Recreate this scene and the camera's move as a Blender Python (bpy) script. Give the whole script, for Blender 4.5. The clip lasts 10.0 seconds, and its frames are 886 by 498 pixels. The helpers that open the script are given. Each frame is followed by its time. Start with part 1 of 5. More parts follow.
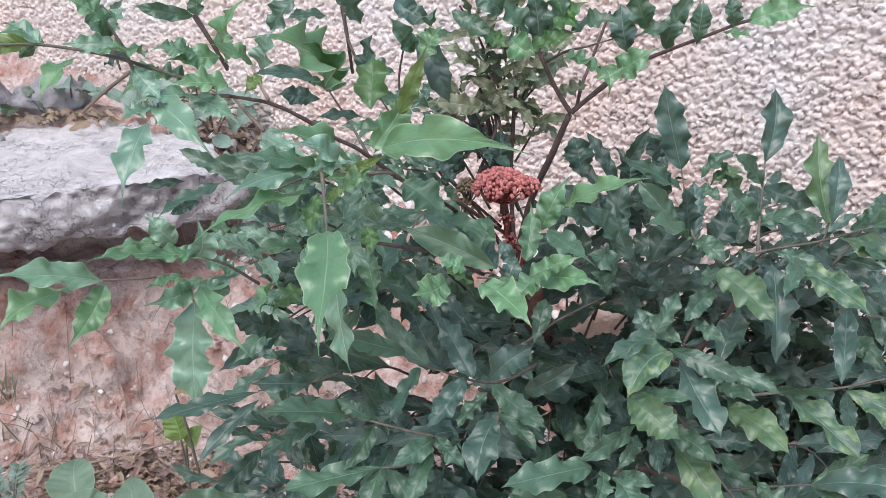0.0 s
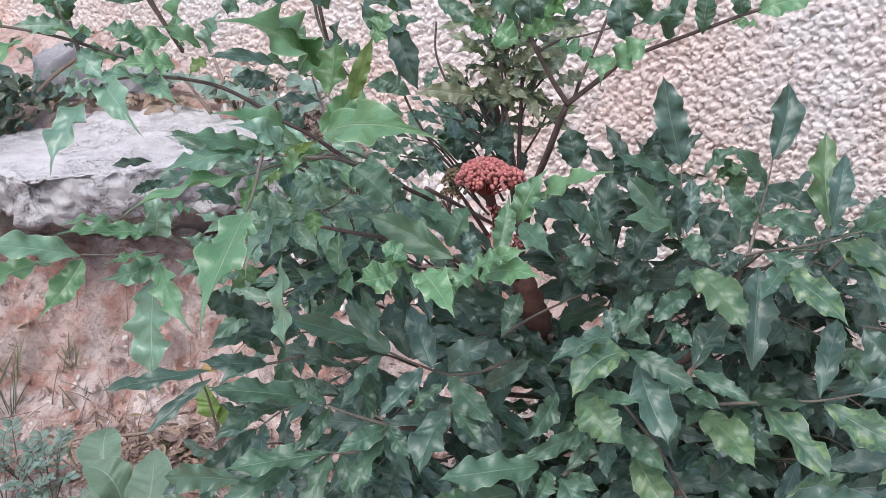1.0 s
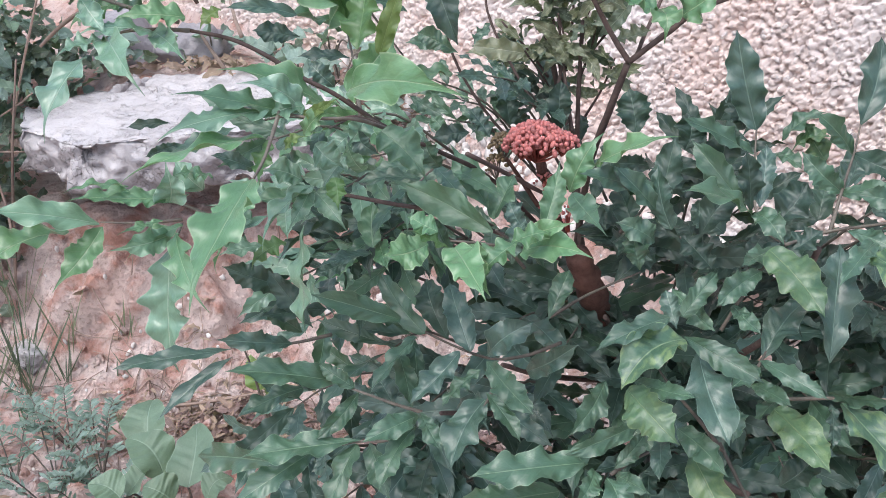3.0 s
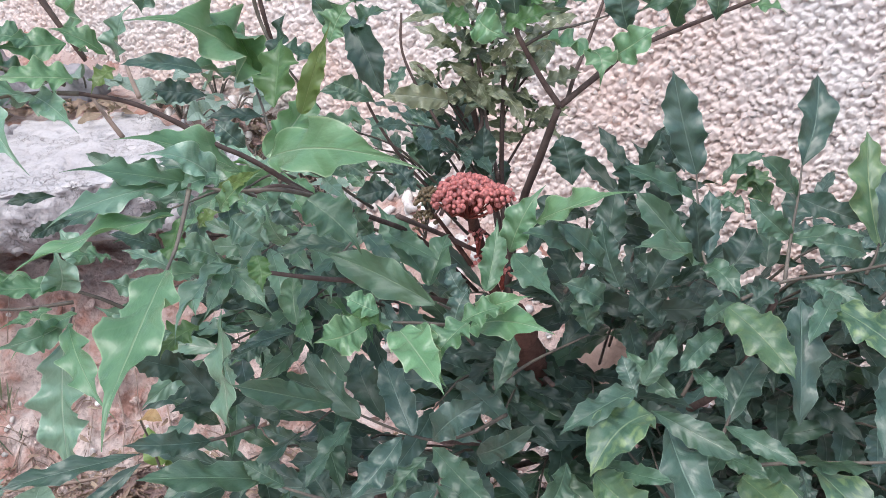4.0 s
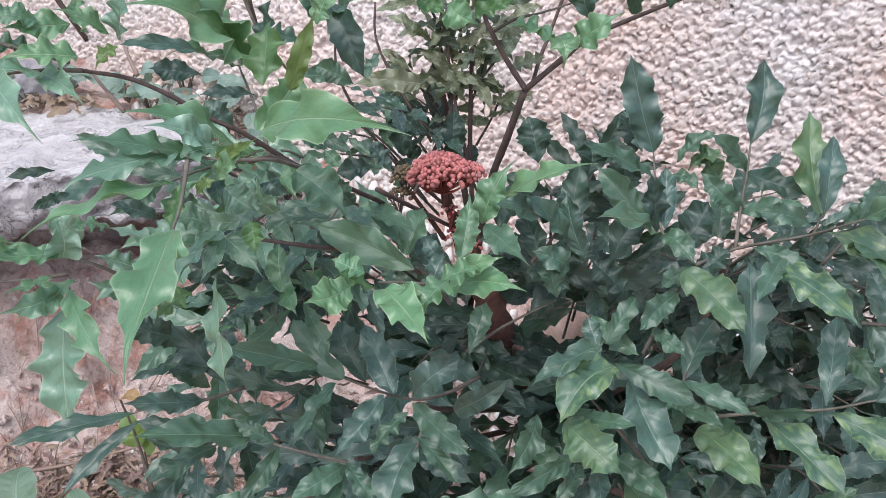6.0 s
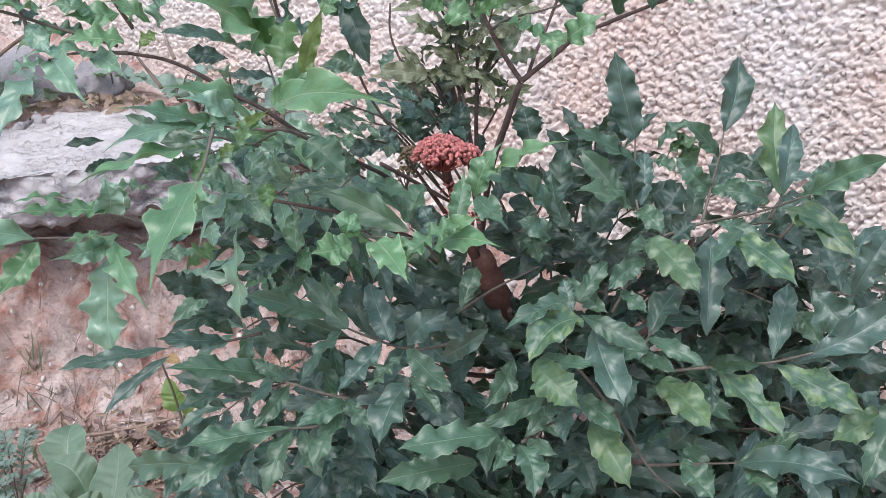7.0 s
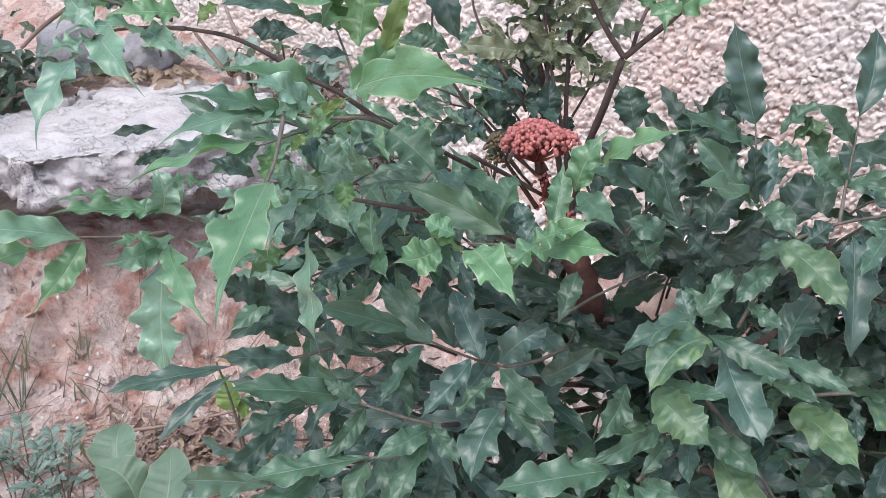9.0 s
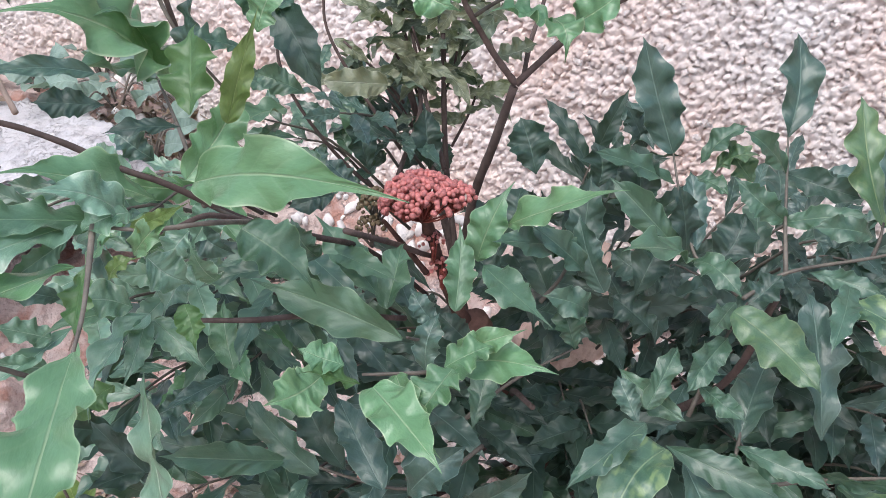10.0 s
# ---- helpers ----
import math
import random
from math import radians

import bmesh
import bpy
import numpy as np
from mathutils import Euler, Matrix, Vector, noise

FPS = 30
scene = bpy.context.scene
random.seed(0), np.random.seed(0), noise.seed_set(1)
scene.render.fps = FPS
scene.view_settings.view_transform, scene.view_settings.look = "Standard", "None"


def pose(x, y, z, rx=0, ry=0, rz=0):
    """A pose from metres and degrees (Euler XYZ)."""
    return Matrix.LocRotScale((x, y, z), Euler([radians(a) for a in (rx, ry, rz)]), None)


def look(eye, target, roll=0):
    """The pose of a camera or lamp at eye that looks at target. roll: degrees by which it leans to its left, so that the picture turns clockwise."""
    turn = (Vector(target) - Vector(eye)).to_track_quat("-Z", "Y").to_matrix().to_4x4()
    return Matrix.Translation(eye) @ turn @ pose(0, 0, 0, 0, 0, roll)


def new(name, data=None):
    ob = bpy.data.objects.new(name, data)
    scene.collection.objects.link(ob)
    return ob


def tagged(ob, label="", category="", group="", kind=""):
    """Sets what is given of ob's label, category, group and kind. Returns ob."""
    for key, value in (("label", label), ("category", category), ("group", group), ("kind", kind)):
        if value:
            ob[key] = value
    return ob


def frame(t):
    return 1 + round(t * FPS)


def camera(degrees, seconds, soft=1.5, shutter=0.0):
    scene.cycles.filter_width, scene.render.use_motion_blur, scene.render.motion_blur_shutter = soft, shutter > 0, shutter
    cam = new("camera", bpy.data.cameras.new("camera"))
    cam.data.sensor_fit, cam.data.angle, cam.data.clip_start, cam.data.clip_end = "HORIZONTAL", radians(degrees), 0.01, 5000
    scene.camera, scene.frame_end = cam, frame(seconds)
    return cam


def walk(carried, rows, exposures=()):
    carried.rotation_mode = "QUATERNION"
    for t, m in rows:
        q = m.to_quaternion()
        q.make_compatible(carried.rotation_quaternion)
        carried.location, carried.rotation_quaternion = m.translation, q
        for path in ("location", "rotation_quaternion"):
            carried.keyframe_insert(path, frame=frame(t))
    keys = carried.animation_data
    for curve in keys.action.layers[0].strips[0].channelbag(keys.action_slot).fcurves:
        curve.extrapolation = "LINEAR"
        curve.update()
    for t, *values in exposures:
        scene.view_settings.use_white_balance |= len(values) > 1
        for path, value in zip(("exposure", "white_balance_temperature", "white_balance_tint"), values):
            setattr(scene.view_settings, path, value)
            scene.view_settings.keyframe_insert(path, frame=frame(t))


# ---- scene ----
cam = camera(47.9, 10.0, soft=0.55)
PATH = [
    (0, (0.038, -0.027, 1.331), (-0.005, 1.831, 0.592), -0.4),
    (0.5, (0.096, -0.026, 1.328), (-0.103, 1.827, 0.602), -1.6),
    (1, (0.248, 0.002, 1.317), (-0.06, 1.832, 0.571), -1.2),
    (1.5, (0.302, 0.013, 1.295), (-0.111, 1.821, 0.546), -2.1),
    (2, (0.303, 0.034, 1.29), (-0.154, 1.831, 0.541), -3.1),
    (2.2, (0.291, 0.054, 1.297), (-0.155, 1.846, 0.53), -2.3),
    (3.3, (0.262, 0.15, 1.27), (-0.203, 1.922, 0.468), -2.5),
    (3.5, (0.243, 0.181, 1.268), (-0.185, 1.965, 0.47), -2.6),
    (4, (0.198, 0.225, 1.282), (-0.037, 2.058, 0.516), -2.3),
    (4.5, (0.15, 0.235, 1.28), (0.027, 2.08, 0.518), -2.4),
    (5, (0.117, 0.211, 1.264), (0.073, 2.052, 0.486), -3.7),
    (5.2, (0.107, 0.205, 1.264), (0.071, 2.052, 0.497), -3.2),
    (6.3, (0.233, 0.094, 1.281), (0.045, 1.933, 0.518), -1.8),
    (6.5, (0.259, 0.055, 1.271), (0.056, 1.89, 0.5), -2.1),
    (7, (0.272, -0.018, 1.278), (0.016, 1.826, 0.547), -1.9),
    (7.5, (0.278, -0.022, 1.278), (0.03, 1.828, 0.559), -2.0),
    (8, (0.269, 0.004, 1.273), (-0.013, 1.839, 0.529), -1.5),
    (8.5, (0.257, 0.026, 1.269), (-0.048, 1.853, 0.514), -2.0),
    (9, (0.189, 0.137, 1.255), (-0.149, 1.946, 0.472), -2.6),
    (9.5, (0.133, 0.281, 1.261), (0.033, 2.106, 0.45), -4.5),
    (10, (0.128, 0.393, 1.273), (0.091, 2.198, 0.414), -3.6),
]
walk(cam, [(t, look(eye, target, roll)) for t, eye, target, roll in PATH], exposures=((0.0, -0.06), (1.0, -0.05), (2.0, 0.05), (3.5, 0.13), (4.5, -0.02), (6.5, -0.05), (7.5, 0.03), (10.0, 0.05)))

# ---- light: a bright overcast sky, no hard shadows ----
world = bpy.data.worlds.new("overcast_sky")
scene.world = world
world.use_nodes = True
wn = world.node_tree.nodes
sky = wn.new("ShaderNodeTexSky")
sky.sky_type, sky.sun_disc = "NISHITA", False
sky.sun_elevation, sky.sun_rotation = radians(58), radians(200)
sky.air_density, sky.dust_density, sky.ozone_density = 1.0, 3.0, 1.5
wn["Background"].inputs["Strength"].default_value = 0.222
pale = wn.new("ShaderNodeHueSaturation")
pale.inputs["Saturation"].default_value = 0.95
world.node_tree.links.new(sky.outputs["Color"], pale.inputs["Color"])
world.node_tree.links.new(pale.outputs["Color"], wn["Background"].inputs["Color"])
sun_data = bpy.data.lights.new("sun", "SUN")
sun_data.energy, sun_data.angle, sun_data.color = 1.75, radians(45), (0.94, 0.98, 1.04)
sun = new("sun", sun_data)
sun.matrix_world = look((-0.9, -0.4, 5.0), (0.0, 1.5, 0.6))


# ---- materials ----
class Nodes:
    """A short hand for building one node material."""

    def __init__(self, name):
        self.mat = bpy.data.materials.new(name)
        self.mat.use_nodes = True
        self.tree = self.mat.node_tree
        self.bsdf = self.tree.nodes["Principled BSDF"]
        self.out = self.tree.nodes["Material Output"]

    def add(self, kind, **inputs):
        node = self.tree.nodes.new(kind)
        for key, value in inputs.items():
            self.set(node, key, value)
        return node

    def set(self, node, key, value):
        key = key.replace("_", " ")
        if key.isdigit():
            key = int(key)
        if isinstance(value, bpy.types.NodeSocket):
            self.tree.links.new(value, node.inputs[key])
        else:
            node.inputs[key].default_value = value

    def math(self, op, a, b=0.0, clamp=False):
        node = self.tree.nodes.new("ShaderNodeMath")
        node.operation, node.use_clamp = op, clamp
        for i, value in enumerate((a, b)):
            self.set(node, str(i), value)
        return node.outputs[0]

    def span(self, value, lo, hi, to_lo=0.0, to_hi=1.0):
        node = self.tree.nodes.new("ShaderNodeMapRange")
        node.clamp = True
        for i, v in enumerate((value, lo, hi, to_lo, to_hi)):
            self.set(node, str(i), v)
        return node.outputs[0]

    def mix(self, factor, a, b):
        node = self.tree.nodes.new("ShaderNodeMix")
        node.data_type = "RGBA"
        self.set(node, "0", factor)
        self.set(node, "6", a)
        self.set(node, "7", b)
        return node.outputs[2]

    def noise(self, coords, scale, detail=4.0, rough=0.55):
        node = self.add("ShaderNodeTexNoise", Scale=scale, Detail=detail, Roughness=rough, Vector=coords)
        return node.outputs["Fac"]

    def coords(self, space="Object"):
        return self.add("ShaderNodeTexCoord").outputs[space]

    def finish(self, colour, roughness, height=None, strength=0.3, distance=0.002, specular=0.5):
        self.set(self.bsdf, "Base Color", colour)
        self.set(self.bsdf, "Roughness", roughness)
        self.set(self.bsdf, "Specular IOR Level", specular)
        if height is not None:
            bump = self.add("ShaderNodeBump", Strength=strength, Distance=distance, Height=height)
            self.set(self.bsdf, "Normal", bump.outputs[0])
        return self.mat


def rgb(r, g, b):
    return (r, g, b, 1.0)


def leaf_material(name, dark, light, vein, gloss=0.34, through_light=0.12, spots=0.0, spot_colour=(0.3, 0.36, 0.1), coat=0.7, rim_from=0.95):
    n = Nodes(name)
    uv = n.add("ShaderNodeSeparateXYZ", Vector=n.add("ShaderNodeUVMap").outputs[0])
    u, across = uv.outputs[0], n.math("MULTIPLY", n.math("ABSOLUTE", n.math("SUBTRACT", uv.outputs[1], 0.5)), 2.0)
    info = n.add("ShaderNodeObjectInfo").outputs["Random"]
    island = n.add("ShaderNodeNewGeometry").outputs["Random Per Island"]
    chance = n.math("FRACT", n.math("ADD", info, island))
    place = n.add("ShaderNodeVectorMath", **{"0": n.coords("Generated")})
    place.operation = "ADD"
    shift = n.add("ShaderNodeCombineXYZ", X=n.math("MULTIPLY", chance, 37.0), Y=n.math("MULTIPLY", chance, 11.0))
    n.set(place, "1", shift.outputs[0])
    where = place.outputs[0]
    wide, fine = n.noise(where, 2.2, 3.0), n.noise(where, 26.0, 4.0)
    rib = n.span(across, 0.012, 0.05, 1.0, 0.0)
    side = n.math("PINGPONG", n.math("SUBTRACT", n.math("MULTIPLY", u, 8.0), n.math("MULTIPLY", across, 1.3)), 0.5)
    side = n.math("MULTIPLY", n.span(side, 0.0, 0.09, 1.0, 0.0), n.span(across, 0.75, 1.0, 1.0, 0.0))
    swell = n.math("MULTIPLY", n.math("SINE", n.math("MULTIPLY", n.math("SUBTRACT", n.math("MULTIPLY", u, 8.0), n.math("MULTIPLY", across, 1.3)), 6.2832)), n.span(across, 0.0, 0.2))
    rim = n.span(across, rim_from, 0.99)
    veins = n.math("MAXIMUM", rib, n.math("MULTIPLY", side, 0.10))
    base = n.mix(n.span(wide, 0.3, 0.72), rgb(*dark), rgb(*light))
    base = n.mix(n.math("MULTIPLY", n.span(fine, 0.35, 0.75), 0.22), base, rgb(*[c * 0.62 for c in dark]))
    if spots:
        patch = n.math("MULTIPLY", n.span(n.noise(where, 5.0, 2.0), 0.47, 0.62), spots)
        base = n.mix(n.math("MULTIPLY", patch, n.span(across, 0.05, 0.35)), base, rgb(*spot_colour))
    base = n.mix(n.math("MULTIPLY", veins, 0.75), base, rgb(*vein))
    base = n.mix(n.math("MULTIPLY", rim, 0.72), base, rgb(*vein))
    tone = n.add("ShaderNodeHueSaturation", Color=base, Value=n.span(chance, 0.0, 1.0, 0.84, 1.16),
                 Hue=n.span(n.math("FRACT", n.math("MULTIPLY", chance, 7.3)), 0.0, 1.0, 0.485, 0.512), Saturation=0.89)
    height = n.math("ADD", n.math("ADD", n.math("MULTIPLY", veins, -0.6), n.math("MULTIPLY", swell, -0.16)), n.math("ADD", n.math("MULTIPLY", fine, 0.25), n.math("MULTIPLY", wide, 0.9)))
    n.finish(tone.outputs[0], n.span(fine, 0.3, 0.7, gloss + 0.05, gloss + 0.2), height, 0.6, 0.003)
    n.set(n.bsdf, "Coat Weight", coat)
    n.set(n.bsdf, "Coat Roughness", gloss)
    glow = n.add("ShaderNodeBsdfTranslucent", Color=n.mix(0.5, tone.outputs[0], rgb(0.25, 0.5, 0.05)))
    both = n.add("ShaderNodeMixShader", Fac=through_light)
    n.tree.links.new(n.bsdf.outputs[0], both.inputs[1])
    n.tree.links.new(glow.outputs[0], both.inputs[2])
    n.tree.links.new(both.outputs[0], n.out.inputs[0])
    return n.mat


def plain_material(name, low, high, scale=6.0, fine_scale=60.0, rough=0.85, bump=0.5, depth=0.003, specular=0.35, vary=0.25, grime=0.4):
    """Earth, bark, stone and the like: two tones, fine grain, and a spread from piece to piece."""
    n = Nodes(name)
    where = n.coords("Object")
    wide, fine = n.noise(where, scale, 5.0), n.noise(where, fine_scale, 5.0, 0.65)
    base = n.mix(n.span(wide, 0.32, 0.68), rgb(*low), rgb(*high))
    base = n.mix(n.math("MULTIPLY", n.span(fine, 0.42, 0.7), grime), base, rgb(*[c * 0.55 for c in low]))
    chance = n.math("FRACT", n.math("ADD", n.add("ShaderNodeObjectInfo").outputs["Random"], n.add("ShaderNodeNewGeometry").outputs["Random Per Island"]))
    tone = n.add("ShaderNodeHueSaturation", Color=base, Value=n.span(chance, 0.0, 1.0, 1.0 - vary, 1.0 + vary))
    height = n.math("ADD", n.math("MULTIPLY", wide, 0.8), fine)
    return n.finish(tone.outputs[0], n.span(fine, 0.3, 0.7, rough - 0.08, min(1.0, rough + 0.1)), height, bump, depth, specular)


LEAF = {
    # shade of inner and rear leaves is put into this near-black green
    "dark": leaf_material("shade_dark_leaf", (0.022, 0.054, 0.039), (0.039, 0.090, 0.064), (0.10, 0.17, 0.13), 0.36, 0.08, coat=0.4),
    "blue": leaf_material("bluish_leaf", (0.040, 0.094, 0.072), (0.074, 0.156, 0.115), (0.2, 0.31, 0.25), 0.28, 0.08),
    "mid": leaf_material("green_leaf", (0.046, 0.112, 0.070), (0.081, 0.182, 0.108), (0.19, 0.31, 0.2), 0.30, 0.12),
    "soft": leaf_material("soft_green_leaf", (0.053, 0.13, 0.074), (0.090, 0.198, 0.113), (0.24, 0.36, 0.22), 0.30, 0.12),
    "dmid": leaf_material("shaded_green_leaf", (0.069, 0.168, 0.088), (0.112, 0.25, 0.135), (0.26, 0.4, 0.23), 0.34, 0.14),
    # these two: fresh leaves' green, plus sky light painted on upturned left leaves
    "light": leaf_material("fresh_skylit_leaf", (0.098, 0.256, 0.104), (0.161, 0.355, 0.168), (0.38, 0.53, 0.3), 0.27, 0.18, rim_from=0.925),
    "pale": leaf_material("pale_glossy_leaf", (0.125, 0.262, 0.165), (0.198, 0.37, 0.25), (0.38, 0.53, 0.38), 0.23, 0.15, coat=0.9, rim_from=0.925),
    "deep": leaf_material("vivid_leaf", (0.06, 0.172, 0.045), (0.09, 0.225, 0.066), (0.16, 0.32, 0.12), 0.35, 0.3),
    "lime": leaf_material("lime_leaf", (0.11, 0.21, 0.035), (0.17, 0.29, 0.06), (0.28, 0.38, 0.12), 0.35, 0.25),
    "yell": leaf_material("yellowing_leaf", (0.06, 0.155, 0.075), (0.12, 0.235, 0.1), (0.28, 0.38, 0.18), 0.34, 0.14, 0.35, (0.222, 0.319, 0.106)),
    "mott": leaf_material("mottled_leaf", (0.042, 0.115, 0.07), (0.08, 0.18, 0.1), (0.25, 0.36, 0.19), 0.34, 0.12, 0.6, (0.247, 0.354, 0.119)),
    "olive": leaf_material("olive_leaf", (0.165, 0.19, 0.105), (0.27, 0.30, 0.18), (0.45, 0.48, 0.34), 0.33, 0.15, 0.3, (0.2, 0.2, 0.08)),
    "moss": leaf_material("moss_green_leaf", (0.075, 0.115, 0.07), (0.14, 0.19, 0.125), (0.28, 0.33, 0.24), 0.4, 0.12),
    "weed": leaf_material("weed_leaf", (0.115, 0.205, 0.128), (0.175, 0.29, 0.185), (0.28, 0.4, 0.29), 0.5, 0.2),
    "glauc": leaf_material("glaucous_leaf", (0.16, 0.26, 0.215), (0.25, 0.37, 0.32), (0.3, 0.42, 0.36), 0.5, 0.2),
    "amber": leaf_material("amber_leaf", (0.42, 0.2, 0.06), (0.55, 0.32, 0.11), (0.5, 0.35, 0.15), 0.5, 0.2),
    "brown": leaf_material("brown_dead_leaf", (0.19, 0.11, 0.095), (0.32, 0.21, 0.185), (0.36, 0.26, 0.23), 0.65, 0.05),
    "straw": leaf_material("dry_leaf", (0.30, 0.19, 0.13), (0.42, 0.30, 0.22), (0.5, 0.38, 0.28), 0.7, 0.1),
}
LEAF["fresh"] = LEAF["light"]
BARK = plain_material("grey_brown_bark", (0.088, 0.06, 0.053), (0.16, 0.115, 0.103), 30, 160, 0.8, 0.6, 0.002)
STALK = plain_material("grey_brown_stalk", (0.11, 0.095, 0.08), (0.2, 0.175, 0.145), 40, 200, 0.6, 0.3, 0.001)
RED_BARK = plain_material("red_brown_bark", (0.065, 0.032, 0.026), (0.145, 0.075, 0.06), 25, 150, 0.75, 0.6, 0.002)
BUD = plain_material("coral_red_bud", (0.44, 0.13, 0.12), (0.62, 0.24, 0.22), 60, 400, 0.45, 0.2, 0.0005, 0.5, 0.3)
GREEN_BUD = plain_material("green_brown_bud", (0.12, 0.095, 0.05), (0.23, 0.16, 0.095), 60, 400, 0.5, 0.2, 0.0005, 0.5, 0.3)
RED_STALK = plain_material("crimson_stalk", (0.24, 0.05, 0.04), (0.36, 0.1, 0.075), 60, 300, 0.5, 0.2, 0.0005)
CHIP = plain_material("cream_stone_chip", (0.86, 0.675, 0.61), (0.90, 0.87, 0.86), 2.4, 120, 0.85, 0.8, 0.003, 0.3, 0.1, 0.22)
MORTAR = plain_material("cream_mortar", (0.70, 0.57, 0.52), (0.82, 0.75, 0.72), 60.0, 160, 0.92, 1.0, 0.012, 0.2)
def earth_material():
    """Pink clay: pale dusted faces, redder broken patches, clods and pits."""
    n = Nodes("reddish_earth")
    where = n.coords("Object")
    wide, mid, fine = n.noise(where, 3.2, 4.0), n.noise(where, 14.0, 5.0, 0.6), n.noise(where, 70.0, 5.0, 0.7)
    line = n.noise(where, 9.0, 7.0, 0.75)
    crack = n.span(n.math("ABSOLUTE", n.math("SUBTRACT", line, 0.5)), 0.0, 0.012, 1.0, 0.0)
    base = n.mix(n.span(wide, 0.38, 0.62), rgb(0.53, 0.385, 0.345), rgb(0.70, 0.59, 0.56))
    base = n.mix(n.math("MULTIPLY", n.span(mid, 0.47, 0.64), 0.75), base, rgb(0.42, 0.19, 0.14))
    base = n.mix(n.math("MULTIPLY", n.span(fine, 0.52, 0.72), 0.6), base, rgb(0.2, 0.125, 0.105))
    height = n.math("ADD", n.math("MULTIPLY", mid, 1.6), n.math("SUBTRACT", fine, n.math("MULTIPLY", crack, 0.15)))
    return n.finish(base, 0.95, height, 1.0, 0.010, 0.15)


def slab_material():
    """Pale weathered stone: whitish facing up, grey on sides, grey rough breaks, thin cracks."""
    n = Nodes("pale_weathered_stone")
    where = n.coords("Object")
    bed = n.add("ShaderNodeMapping", Vector=where, Rotation=(0.0, 0.0, 0.35), Scale=(1.0, 1.9, 1.9)).outputs[0]
    wide, mid, fine = n.noise(where, 5.0, 4.0), n.noise(where, 22.0, 6.0, 0.65), n.noise(where, 110.0, 4.0, 0.7)
    warp = n.add("ShaderNodeVectorMath", **{"0": bed})
    warp.operation = "ADD"
    n.set(warp, "1", n.add("ShaderNodeTexNoise", Vector=where, Scale=16.0, Detail=5.0).outputs["Color"])
    plates = n.add("ShaderNodeTexVoronoi", Vector=warp.outputs[0], Scale=7.0)
    plates.feature = "DISTANCE_TO_EDGE"
    crack = n.math("MULTIPLY", n.span(plates.outputs["Distance"], 0.0, 0.035, 1.0, 0.0), n.span(n.noise(where, 9.0, 3.0), 0.42, 0.58))
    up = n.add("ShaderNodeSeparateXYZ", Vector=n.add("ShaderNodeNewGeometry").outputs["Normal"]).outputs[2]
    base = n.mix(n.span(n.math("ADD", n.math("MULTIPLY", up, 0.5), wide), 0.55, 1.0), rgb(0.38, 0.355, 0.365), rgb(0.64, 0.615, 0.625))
    base = n.mix(n.math("MULTIPLY", n.span(mid, 0.52, 0.7), 0.6), base, rgb(0.34, 0.31, 0.31))
    base = n.mix(n.math("MULTIPLY", crack, 0.7), base, rgb(0.26, 0.22, 0.21))
    base = n.mix(n.math("MULTIPLY", n.span(fine, 0.58, 0.75), 0.5), base, rgb(0.3, 0.27, 0.26))
    height = n.math("ADD", n.math("MULTIPLY", mid, 1.5), n.math("SUBTRACT", fine, n.math("MULTIPLY", crack, 1.0)))
    return n.finish(base, 0.92, height, 1.0, 0.005, 0.2)


SOIL = earth_material()
CONCRETE = slab_material()
GREY_ROCK = plain_material("grey_rock", (0.26, 0.25, 0.27), (0.42, 0.40, 0.42), 8.0, 60, 0.9, 0.8, 0.006, 0.25)
PINK_ROCK = plain_material("pinkish_rock", (0.44, 0.31, 0.26), (0.58, 0.45, 0.39), 8.0, 60, 0.9, 0.8, 0.006, 0.2)
TWIG = plain_material("dry_twig", (0.30, 0.22, 0.18), (0.44, 0.34, 0.29), 20, 120, 0.85, 0.5, 0.001, 0.2, 0.35)
PEBBLE = plain_material("pale_pebble", (0.60, 0.54, 0.51), (0.82, 0.79, 0.78), 12, 90, 0.8, 0.4, 0.002, 0.3, 0.25)

# ---- building blocks ----
PLACE = {}


def put(ob, parent, where):
    """Hang ob under parent, at a pose in the world."""
    PLACE[ob] = where
    if parent is not None:
        ob.parent = parent
        ob.matrix_parent_inverse = PLACE[parent].inverted()
    ob.matrix_basis = where
    return ob


def thing(name, where, label, category, group="", kind=""):
    return tagged(put(new(name), None, Matrix.Translation(where)), label, category, group, kind)


def mesh_of(name, verts, faces, material, smooth=True, uvs=None):
    me = bpy.data.meshes.new(name)
    me.from_pydata([tuple(v) for v in verts], [], [tuple(f) for f in faces])
    me.materials.append(material)
    if smooth:
        me.polygons.foreach_set("use_smooth", [True] * len(me.polygons))
    if uvs is not None:
        layer = me.uv_layers.new(name="UVMap")
        loops = np.zeros(len(me.loops), dtype=np.int32)
        me.loops.foreach_get("vertex_index", loops)
        layer.data.foreach_set("uv", np.asarray(uvs, dtype=np.float32)[loops].ravel())
    me.update()
    return me


def triangle_mesh(name, verts, tris, material):
    me = bpy.data.meshes.new(name)
    me.vertices.add(len(verts))
    me.vertices.foreach_set("co", np.asarray(verts, dtype=np.float32).ravel())
    me.loops.add(len(tris) * 3)
    me.loops.foreach_set("vertex_index", np.asarray(tris, dtype=np.int32).ravel())
    me.polygons.add(len(tris))
    me.polygons.foreach_set("loop_start", np.arange(0, len(tris) * 3, 3, dtype=np.int32))
    me.materials.append(material)
    me.update(calc_edges=True)
    me.validate()
    return me


